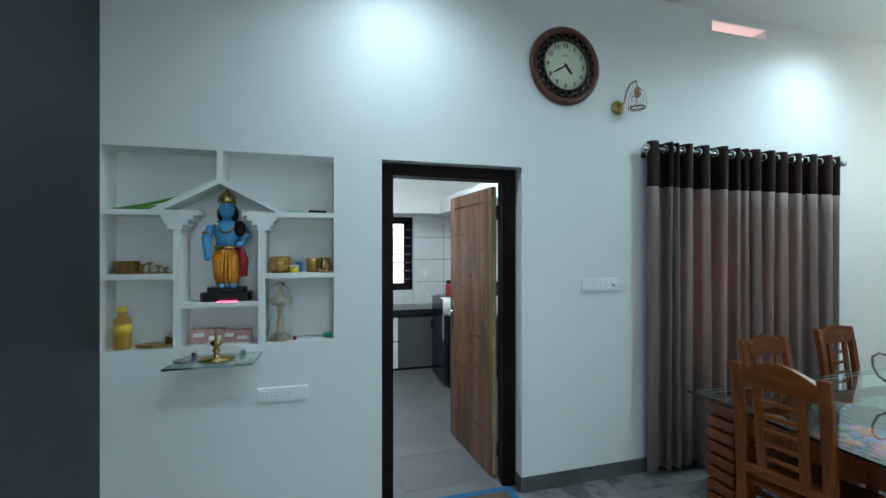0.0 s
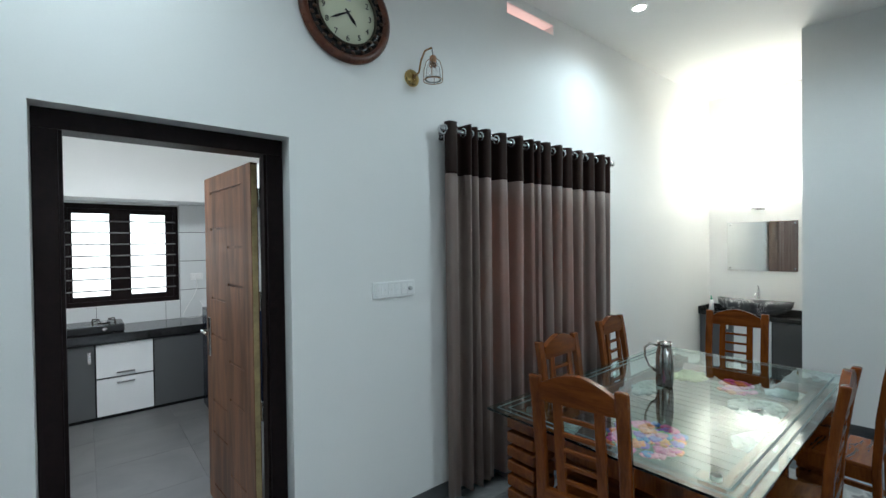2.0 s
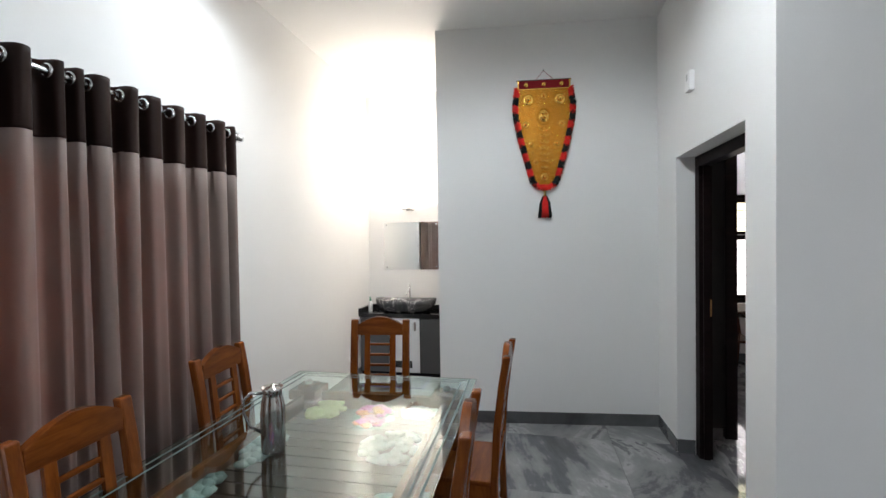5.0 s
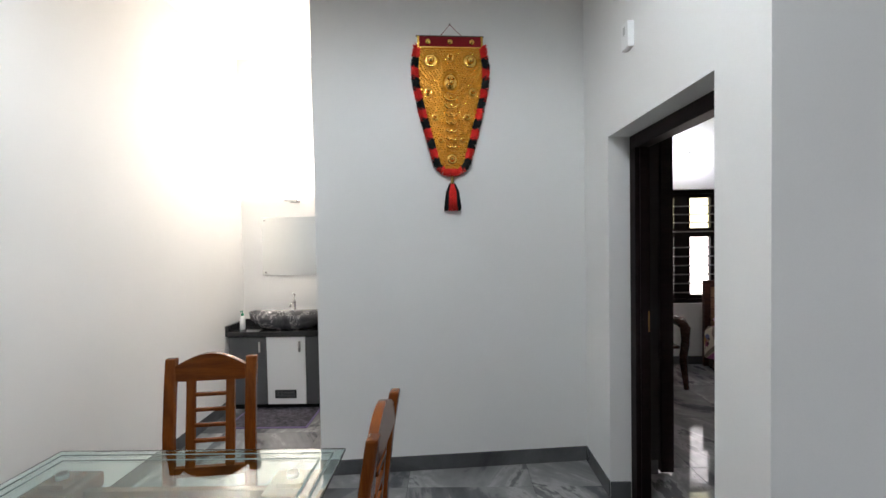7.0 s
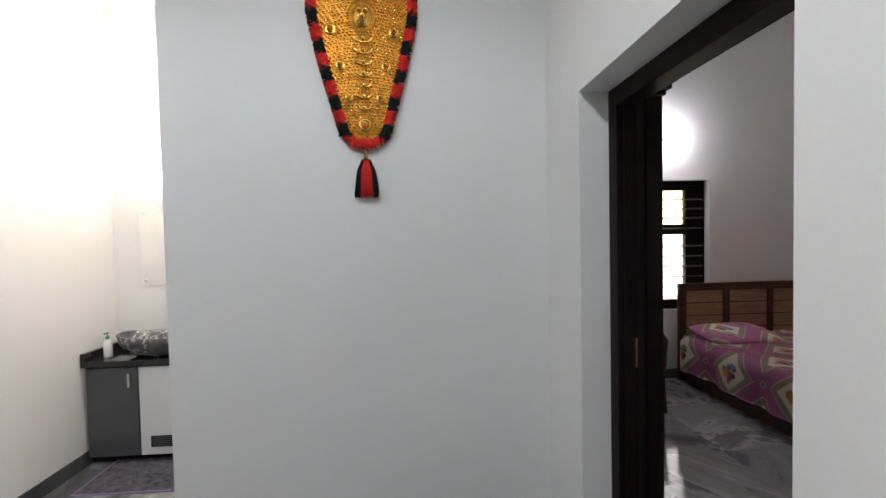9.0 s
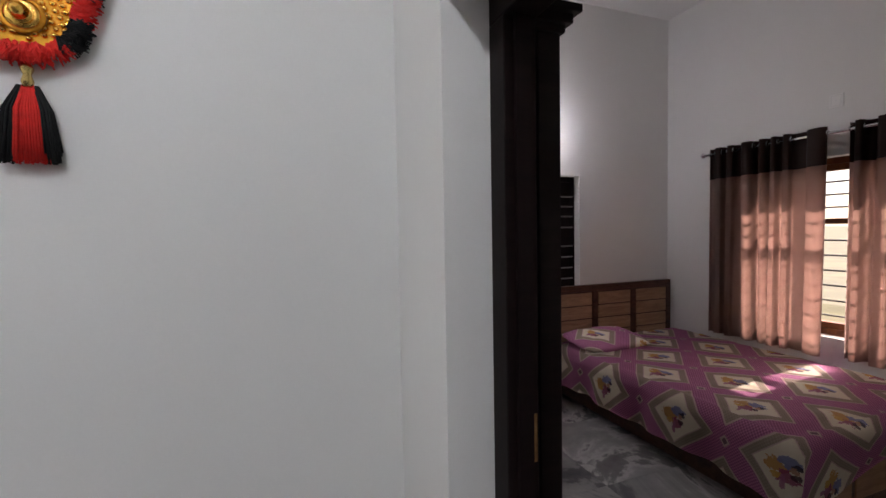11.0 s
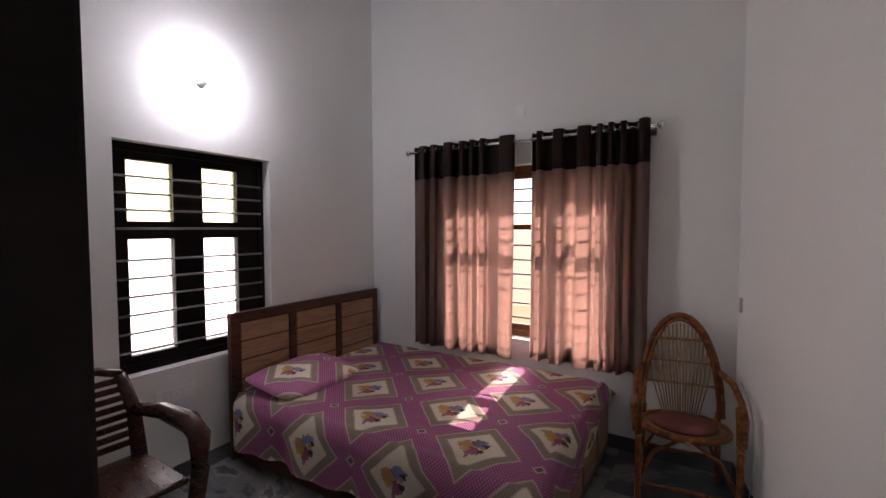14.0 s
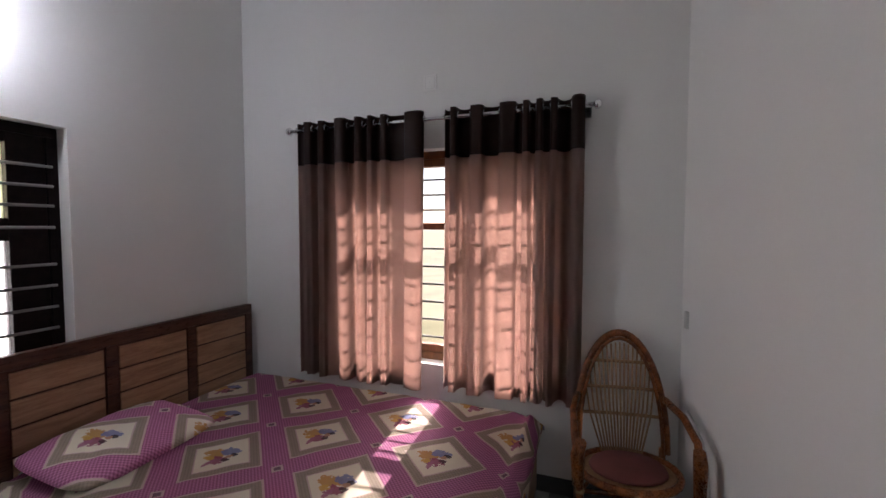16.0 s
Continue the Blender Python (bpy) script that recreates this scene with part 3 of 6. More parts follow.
def window(name, label, m, w, z0, z1, panes, mat, bars, transom, glass_mat, depth=0.09, half=0.055, upper_mat=None):
    """Local x along the wall, y outwards. panes: (from, to) of each sash opening."""
    t = thing(name, label, "window", m, "", "structure")
    F = 0.05
    part("window_frame", Shape().box(0, w, 0, depth, z0, z0 + F, 0.003).box(0, w, 0, depth, z1 - F, z1, 0.003).box(0, F, 0, depth, z0 + F, z1 - F, 0.003).box(w - F, w, 0, depth, z0 + F, z1 - F, 0.003), mat, t)
    edges = [F] + [e for p in panes for e in p] + [w - F]
    for a, b in zip(edges[0::2], edges[1::2]):
        if b - a > 0.004:
            part("mullion", Shape().box(a, b, 0.012, depth - 0.012, z0 + F, z1 - F, 0.003), mat, t)
    levels = [z0 + F + 0.05] + ([transom - half, transom + half] if transom else []) + [z1 - F - 0.05]
    for a, b in panes:
        part("rail", Shape().box(a, b, 0.012, depth - 0.012, z0 + F, levels[0], 0.003), mat, t)
        part("rail", Shape().box(a, b, 0.012, depth - 0.012, levels[-1], z1 - F, 0.003), mat, t)
        if transom:
            part("rail", Shape().box(a, b, 0.012, depth - 0.012, levels[1], levels[2], 0.003), mat, t)
        for lo, hi in zip(levels[0::2], levels[1::2]):
            p = part("pane", Shape().box(a - 0.004, b + 0.004, depth * 0.55, depth * 0.55 + 0.004, lo - 0.004, hi + 0.004), upper_mat if upper_mat and lo > 1.4 else glass_mat, t)
            p.visible_shadow = False
    for z in bars:
        part("grille_bar", Shape().tube([(F * 0.6, -0.006, z), (w - F * 0.6, -0.006, z)], 0.0075), M_BARS, t)
    return t


window("window_1", "almost black wooden window with horizontal steel bars and white-lit panes", pose(9.10, W1[1] - 0.001, 0, 0, 0, -90), W1[1] - W1[0] - 0.002, W1[2], W1[3], [(0.10, 0.36), (0.55, 0.80)], M_FRAME, [0.86, 0.97, 1.08, 1.19, 1.30, 1.41, 1.60, 1.71, 1.81, 1.91], 1.59, M_FROSTPANE, upper_mat=M_YELLOWPANE)
window("window_2", "red-brown wooden window behind the bedroom curtains", pose(W2[1] - 0.001, -3.16, 0, 0, 0, 180), W2[1] - W2[0] - 0.002, W2[2], W2[3], [(0.12, 0.50), (0.60, 0.98), (1.08, 1.44)], M_WINWOOD, [0.86, 0.98, 1.10, 1.22, 1.34, 1.46, 1.72, 1.82, 1.92], 1.61, M_GLASS, 0.09, 0.022)
window("window_3", "dark brown kitchen window with horizontal steel bars", pose(KW[0] + 0.001, 7.22, 0), KW[1] - KW[0] - 0.002, KW[2], KW[3], [(0.08, 0.38), (0.56, 0.88)], M_FRAME, [1.16, 1.28, 1.40, 1.52, 1.64, 1.76, 1.88], None, M_GLASS)
window("window_4", "brown wooden window behind the dining room curtain", pose(DWIN[0] + 0.001, YD + 0.12, 0), DWIN[1] - DWIN[0] - 0.002, DWIN[2], DWIN[3], [(0.12, 0.60), (0.75, 1.23)], M_WINWOOD, [0.95, 1.1, 1.25, 1.4, 1.55, 1.7, 1.85], None, M_GLASS)
window("window_5", "dark wooden hall window", pose(2.799, -4.05, 0, 0, 0, 180), 2.398, 0.9, 2.3, [(0.12, 0.70), (0.85, 1.50), (1.65, 2.28)], M_FRAME, [1.1, 1.3, 1.5, 1.7, 1.9, 2.1], None, M_GLASS)


# ---- curtains ----
def curtain(name, label, x0, x1, y, z0, z1, zb, folds, side, seed, amp=0.045, flare=(0.0, 0.0), eye=1.0, mat=None):
    """An eyelet curtain that winds round a rod along x. side: -1 when the room lies at smaller y."""
    rnd = random.Random(seed)
    t = thing(name, label, "curtain", pose((x0 + x1) / 2, y, z0))
    w, per = x1 - x0, 22
    n = folds * per
    tight = {1, 2, folds - 1, folds // 2, rnd.randrange(3, folds)}
    weights = [rnd.uniform(0.85, 1.3) * (0.5 if k in tight else 1.0) for k in range(folds)]
    total = sum(weights)
    starts = [sum(weights[:k]) / total for k in range(folds)]
    deep = [amp * rnd.uniform(0.7, 1.25) * (0.8 if (q // 2) in tight else 1.0) for q in range(folds * 2 + 1)]
    drift = [rnd.uniform(-1, 1) for _ in range(folds * 2 + 3)]
    curl = [rnd.uniform(0.045, 0.10) for _ in range(folds + 1)]
    rows = [0, 0.04, 0.12, 0.25, 0.4, 0.55, 0.7, 0.82, 0.92, 1.0]

    def place(i, low):
        f = i / per
        k = min(int(f), folds - 1)
        q = min(int(2 * f), folds * 2)
        u = 2 * f - q
        wave = deep[q] * abs(math.sin(math.pi * 2 * f)) ** 0.85 * (1 if q % 2 == 0 else -1)
        wave *= 1 + 0.45 * low * drift[q]
        wave += 0.18 * amp * math.sin(math.pi * u) * math.sin(6 * math.pi * f + 3 * drift[q]) * (0.25 + low)
        pos = starts[k] + weights[k] / total * (f - k)
        sway = drift[q] * (1 - u) + drift[q + 1] * u
        x = -w / 2 + w * pos - curl[k] * w * weights[k] / total * math.sin(4 * math.pi * f) + 0.020 * low * sway * min(1, 4 * pos, 4 - 4 * pos)
        x += low ** 1.5 * (flare[0] * (1 - pos) ** 3 + flare[1] * pos ** 3)
        return x, wave + 0.008 * low * math.sin(2.7 * f + seed)

    def sheet(lo, hi, push):
        s = Shape()
        layers = []
        for d in (0.0, 0.003):
            grid = []
            for rr in rows:
                z = lo + (hi - lo) * rr
                low = 1 - (z - z0) / (z1 - z0)
                line = []
                for i in range(n + 1):
                    x, wave = place(i, low)
                    line.append(s.bm.verts.new((x, side * (wave + d + push), z - z0)))
                grid.append(line)
            layers.append(grid)
        for li, grid in enumerate(layers):
            for a, b in zip(grid, grid[1:]):
                for i in range(n):
                    s.face([a[i], a[i + 1], b[i + 1], b[i]] if li else [a[i + 1], a[i], b[i], b[i + 1]], True)
        for r in (0, -1):
            a, b = layers[0][r], layers[1][r]
            for i in range(n):
                s.face([a[i], a[i + 1], b[i + 1], b[i]])
        for c in (0, -1):
            for j in range(len(rows) - 1):
                s.face([layers[0][j][c], layers[0][j + 1][c], layers[1][j + 1][c], layers[1][j][c]])
        return s
    part("cloth", sheet(z0, zb, 0.0), mat or M_CURTAIN, t, "taupe curtain cloth with vertical folds")
    part("top_band", sheet(zb - 0.004, z1, 0.0015), M_BAND, t, "dark brown top band of the curtain")
    zr = z1 - 0.045
    for k in range(folds * 2 + 1):
        x, wave = place(min(n, k * per // 2), 0.0)
        pts = [(x, eye * 0.026 * math.cos(a), zr - z0 + eye * 0.026 * math.sin(a)) for a in [2 * math.pi * q / 12 for q in range(12)]]
        part("eyelet", Shape().tube(pts, 0.0075 * eye * eye, 6, True), M_CHROME, t, "chrome eyelet ring")
    return t


def curtain_rod(label, x0, x1, y, z, wall_y):
    t = thing("curtain_rod", label, "curtain rod", pose((x0 + x1) / 2, y, z))
    h = (x1 - x0) / 2
    part("rod", Shape().tube([(-h, 0, 0), (h, 0, 0)], 0.0125, 12), M_CHROME, t)
    for sx in (-1, 1):
        part("finial", Shape().lathe([(0.010, 0), (0.024, 0.008), (0.029, 0.022), (0.022, 0.038), (0.008, 0.046)], (0, 0, 0), 16, "x"), M_CHROME, t, m=pose(sx * h, 0, 0, 0, 0, 0 if sx > 0 else 180))
        part("bracket", Shape().box(-0.008, 0.008, min(0, wall_y - y), max(0, wall_y - y), -0.018, -0.010, 0.002).box(-0.02, 0.02, wall_y - y - 0.004, wall_y - y + 0.0, -0.05, 0.03), M_CHROME, t, m=pose(sx * (h - 0.03), 0, 0))
    return t


curtain_rod("chrome curtain rod with round finials on the white wall", 3.61, 5.545, 3.525, 2.30, YD)
curtain("curtain", "taupe curtain with dark brown band, drawn closed over the dining window", 3.605, 5.523, 3.525, 0.05, 2.345, 2.035, 15, -1, 3, 0.055, mat=M_DINECURTAIN)
curtain_rod("chrome curtain rod with round finials in the bedroom", 6.49, 8.50, -2.975, 2.275, -3.06)
curtain("curtain", "sunlit taupe curtain with dark brown band beside the headboard", 7.49, 8.45, -2.975, 0.56, 2.325, 2.04, 7, 1, 7, 0.050, (0.02, 0.0), 0.75)
curtain("curtain", "sunlit taupe curtain with dark brown band near the cane chair", 6.53, 7.35, -2.975, 0.58, 2.325, 2.04, 7, 1, 12, 0.050, (0.0, 0.01), 0.75)


# ---- dining table and chairs ----
def dining_table():
    x0, x1, y0, y1 = 3.475, 5.465, 1.925, 3.06
    cx, cy = (x0 + x1) / 2, (y0 + y1) / 2
    t = thing("dining_table", "teak dining table with block-stacked legs, slatted shelf and clear glass top", "table", pose(cx, cy, 0))
    w, d = (x1 - x0) / 2, (y1 - y0) / 2
    part("glass_top", Shape().box(-w, w, -d, d, 0.758, 0.77, 0.003), M_GREENGLASS, t, "thick greenish glass table top")
    for k, i in enumerate((0.035, 0.075)):
        s = Shape()
        a, b = w - i, d - i
        for p, q in (((-a, -b), (a, -b + 0.009)), ((-a, b - 0.009), (a, b)), ((-a, -b + 0.009), (-a + 0.009, b - 0.009)), ((a - 0.009, -b + 0.009), (a, b - 0.009))):
            s.box(p[0], q[0], p[1], q[1], 0.7702, 0.7706)
        part("frosted_border", s, M_FROST, t, "etched frosted border line")
    for sx in (-1, 1):
        for sy in (-1, 1):
            lx, ly = sx * (w - 0.16), sy * (d - 0.15)
            leg = part("leg", Shape().box(-0.045, 0.045, -0.045, 0.045, 0, 0.74), M_TEAK, t, "leg of stacked teak blocks", pose(lx, ly, 0))
            for k in range(10):
                z = 0.01 + k * 0.073
                part("block", Shape().box(-0.085, 0.085, -0.085, 0.085, z, z + 0.056, 0.010), M_TEAKX, leg)
            part("pad", Shape().lathe([(0.02, 0.74), (0.02, 0.758)], (lx, ly, 0), 12), M_PLASTIC, t)
    for sy in (-1, 1):
        part("apron", Shape().box(-w + 0.245, w - 0.245, sy * (d - 0.15) - 0.015, sy * (d - 0.15) + 0.015, 0.60, 0.70, 0.004), M_TEAKX, t)
    for sx in (-1, 1):
        part("apron", Shape().box(sx * (w - 0.16) - 0.015, sx * (w - 0.16) + 0.015, -d + 0.235, d - 0.235, 0.60, 0.70, 0.004), M_TEAK, t)
    n = 20
    for k in range(n):
        x = -w + 0.20 + (2 * w - 0.40) * (k + 0.5) / n
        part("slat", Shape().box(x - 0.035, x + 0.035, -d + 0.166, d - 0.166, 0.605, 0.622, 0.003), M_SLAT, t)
    return t


def chair():
    t = thing("dining_chair", "polished orange-brown teak dining chair with arched ladder back", "chair", None, "chairs round the dining table")
    for sx in (-1, 1):
        s = Shape()
        pts = [(sx * 0.180, -0.20, 0), (sx * 0.180, -0.19, 0.25), (sx * 0.180, -0.185, 0.45), (sx * 0.180, -0.20, 0.70), (sx * 0.180, -0.225, 0.90), (sx * 0.180, -0.25, 1.045)]
        for a, b in zip(pts, pts[1:]):
            v = [s.bm.verts.new((p[0] + dx, p[1] + dy, p[2])) for p in (a, b) for dx, dy in ((-0.025, -0.018), (0.025, -0.018), (0.025, 0.018), (-0.025, 0.018))]
            for q in ((0, 1, 5, 4), (1, 2, 6, 5), (2, 3, 7, 6), (3, 0, 4, 7)):
                s.face([v[i] for i in q])
            if a is pts[0]:
                s.face(v[3::-1])
            if b is pts[-1]:
                s.face(v[4:])
        bmesh.ops.remove_doubles(s.bm, verts=s.bm.verts, dist=1e-4)
        sharp = [e for e in s.bm.edges if len(e.link_faces) == 2 and e.calc_face_angle() > 0.7]
        bmesh.ops.bevel(s.bm, geom=sharp, offset=0.008, segments=2, profile=0.5, affect="EDGES", clamp_overlap=True)
        part("back_leg", s, M_TEAK, t)
        part("front_leg", Shape().box(sx * 0.185 - 0.02, sx * 0.185 + 0.02, 0.175, 0.215, 0, 0.43, 0.004), M_TEAK, t)
        part("side_rail", Shape().box(sx * 0.185 - 0.012, sx * 0.185 + 0.012, -0.17, 0.175, 0.36, 0.43, 0.003), M_TEAK, t)
        part("stretcher", Shape().box(sx * 0.185 - 0.010, sx * 0.185 + 0.010, -0.18, 0.175, 0.16, 0.19, 0.003), M_TEAK, t)
    part("seat", Shape().box(-0.205, 0.205, -0.17, 0.235, 0.43, 0.455, 0.008), M_TEAKX, t)
    top = [(-0.156 + 0.312 * k / 12, 0.940) for k in range(13)]
    up = [(-0.156 + 0.312 * k / 12, 1.012 + 0.055 * math.sin(math.pi * k / 12)) for k in range(13)]
    part("top_rail", Shape().prism(top + up[::-1], -0.252, -0.222, "y", 0.004), M_TEAKX, t)
    part("low_rail", Shape().box(-0.165, 0.165, -0.206, -0.180, 0.50, 0.545, 0.004), M_TEAKX, t)
    for sx in (-1, 1):
        part("splat", Shape().prism([(-0.197, 0.54), (-0.215, 0.72), (-0.238, 0.945), (-0.222, 0.945), (-0.199, 0.72), (-0.181, 0.54)], sx * 0.088 - 0.020, sx * 0.088 + 0.020, "x", 0.003), M_TEAK, t)
    for k in range(5):
        z = 0.60 + k * 0.069
        y = -0.192 - 0.045 * max(0, (z - 0.6)) / 0.35
        part("rung", Shape().box(-0.070, 0.070, y - 0.010, y + 0.010, z - 0.009, z + 0.009, 0.006), M_TEAKX, t)
    part("front_rail", Shape().box(-0.165, 0.165, 0.185, 0.21, 0.36, 0.43, 0.003), M_TEAKX, t)
    return t


M_FROST = paint("etched_frosted_glass", (0.085, 0.13, 0.125), 0.5, 0.03)
dining_table()
SEATS = [((3.41, 2.50), -81), ((5.81, 2.635), 97), ((4.06, 3.05), 182), ((4.88, 3.175), 185), ((4.32, 1.80), 2), ((5.15, 1.715), -2)]


def seat_pose(b, rz):
    a = radians(rz)
    return pose(b[0] - 0.25 * math.sin(a), b[1] + 0.25 * math.cos(a), 0, 0, 0, rz)


first_chair = chair()
first_chair.matrix_world = seat_pose(*SEATS[0])
for b, rz in SEATS[1:]:
    copy_thing(first_chair, seat_pose(b, rz))


def jug():
    t = thing("steel_jug", "polished steel water jug with loop handle standing on the glass table", "jug", pose(4.475, 2.61, 0.7715))
    t.scale = (0.82, 0.82, 0.96)
    part("body", Shape().lathe([(0.052, 0), (0.056, 0.01), (0.057, 0.15), (0.052, 0.20), (0.044, 0.225), (0.044, 0.245), (0.052, 0.262), (0.048, 0.262), (0.040, 0.246)], n=28), M_STEEL, t)
    part("lid", Shape().lathe([(0.043, 0.246), (0.038, 0.258), (0.01, 0.264), (0.006, 0.275)], n=20), M_STEEL, t)
    a = radians(128)
    pts = [(math.cos(a) * r, math.sin(a) * r, z) for r, z in ((0.045, 0.24), (0.095, 0.25), (0.128, 0.225), (0.126, 0.17), (0.10, 0.115), (0.055, 0.085))]
    part("handle", Shape().tube(pts, 0.007), M_STEEL, t)
    return t


jug()


# ---- bed ----
def bed():
    t = thing("bed", "dark red-brown wooden double bed with panelled headboard", "bed", pose(7.87, -2.25, 0))
    # local: x from -1.07 (foot) to 1.07 (head), y from -0.75 to 0.75
    part("base", Shape().box(-1.06, 1.02, -0.70, 0.70, 0.0, 0.30, 0.006), M_BEDWOOD, t)
    part("plinth", Shape().box(-1.08, 1.02, 0.70, 0.73, 0.02, 0.16, 0.006), M_BEDWOOD, t)
    foot = part("footboard", Shape().box(-1.10, -1.065, -0.74, 0.74, 0.03, 0.44, 0.01), M_BEDWOOD, t)
    for k in range(4):
        y = -0.70 + k * 0.35
        part("panel", Shape().box(-1.108, -1.10, y + 0.02, y + 0.33, 0.10, 0.39, 0.004), M_PANEL, foot, "light tan panel")
    head = part("headboard", Shape().box(1.07, 1.105, -0.755, 0.758, 0.0, 1.02, 0.006).box(1.058, 1.07, -0.755, 0.758, 0.955, 1.02, 0.003).box(1.058, 1.07, 0.69, 0.758, 0.3, 0.955).box(1.058, 1.07, -0.755, -0.70, 0.3, 0.955).box(1.058, 1.07, 0.215, 0.275, 0.3, 0.955).box(1.058, 1.07, -0.275, -0.215, 0.3, 0.955), M_BEDWOOD, t, "panelled headboard")
    for a, b in ((0.285, 0.68), (-0.205, 0.205), (-0.69, -0.285)):
        for k in range(4):
            z = 0.42 + k * 0.133
            part("panel", Shape().box(1.061, 1.070, a, b, z, z + 0.122, 0.003), M_PANEL, head, "light tan panel")
    part("mattress", Shape().box(-1.02, 1.04, -0.70, 0.69, 0.30, 0.495, 0.04), M_PLASTIC, t)
    return t


def coverlet():
    """One cloth that lies over the mattress and hangs down on the near side and at the foot."""
    s = Shape()
    uvl = s.bm.loops.layers.uv.new("cloth")
    L, W, TOP = 2.02, 1.46, 0.515
    nx, ny = 64, 60
    drop_n, drop_f = 0.355, 0.40
    grid, uvs = [], {}
    for i in range(nx + 1):
        u = -drop_f + (L + drop_f) * i / nx          # from the foot
        row = []
        for j in range(ny + 1):
            v = -0.06 + (W + drop_n + 0.06) * j / ny  # from the far side to the near side
            x, y, z = u, v, TOP
            R = 0.05
            if v > W:
                over = v - W
                y = W + 0.05 * min(1, over / 0.08) + (0.022 * math.sin(u * 11) + 0.014 * math.sin(u * 23 + 1)) * over / drop_n + 0.05 * over
                z = TOP - over * 0.98
            elif v < 0:
                z = TOP + v * 0.6
            if u < 0:
                over = -u
                share = 0.22 + 0.75 * min(1, max(0, v / W)) ** 1.5
                x = -0.075 * min(1, over * share / 0.06) - 0.02 * over + 0.012 * math.sin(v * 8) * over
                z = min(z, TOP) - over * share * 0.95
                if v > W - 0.05:
                    z = TOP - max(over * 0.92, v - W) - 0.12 * min(over, max(0, v - W))
            soft = max(0.0, 1 - min(abs(v - W), abs(u)) / 0.09)
            z -= 0.022 * soft * (1 if (u >= 0 and v <= W) else 0)
            z += 0.013 * noise.noise(Vector((u * 2.3, v * 2.3, 1.0))) + 0.007 * noise.noise(Vector((u * 8, v * 8, 5.0)))
            vert = s.bm.verts.new((x, y, z))
            uvs[vert] = (u, v)
            row.append(vert)
        grid.append(row)
    for i in range(nx):
        for j in range(ny):
            f = s.face([grid[i][j], grid[i + 1][j], grid[i + 1][j + 1], grid[i][j + 1]], True)
            for lp in f.loops:
                lp[uvl].uv = uvs[lp.vert]
    bmesh.ops.solidify(s.bm, geom=s.bm.faces[:], thickness=0.004)
    return solo("bedspread", s, M_SPREAD, "purple bedspread printed with cream diamond panels, sunlit, hanging over the bed", "bedspread", pose(6.815, -2.95, 0))


def pillow():
    s = Shape()
    uvl = s.bm.loops.layers.uv.new("cloth")
    n = 22
    sides = []
    for up in (1, -1):
        grid = []
        for i in range(n + 1):
            row = []
            for j in range(n + 1):
                a, b = -1 + 2 * i / n, -1 + 2 * j / n
                thick = (max(0.0, 1 - a ** 4) * max(0.0, 1 - b ** 4)) ** 0.6
                pinch_x, pinch_y = math.sqrt(1 - 0.20 * b * b * b * b), math.sqrt(1 - 0.20 * a * a * a * a)
                z = up * 0.050 * thick + 0.013 * noise.noise(Vector((a * 2.5, b * 3.5, up))) * thick + 0.005 * noise.noise(Vector((a * 7, b * 9, up))) * thick
                row.append(s.bm.verts.new((a * 0.25 * pinch_x, b * 0.37 * pinch_y, z + 0.05)))
            grid.append(row)
        sides.append(grid)
        for i in range(n):
            for j in range(n):
                q = [grid[i][j], grid[i + 1][j], grid[i + 1][j + 1], grid[i][j + 1]]
                f = s.face(q if up > 0 else q[::-1], True)
                for lp in f.loops:
                    lp[uvl].uv = (lp.vert.co.x * 1.0 + 0.3, lp.vert.co.y + 0.55)
    bmesh.ops.remove_doubles(s.bm, verts=s.bm.verts, dist=1e-5)
    return solo("pillow", s, M_SPREAD, "soft pillow in printed purple and cream cotton on the bed", "pillow", pose(8.635, -1.87, 0.505, 0, -8, 3))


bed()
coverlet()
pillow()


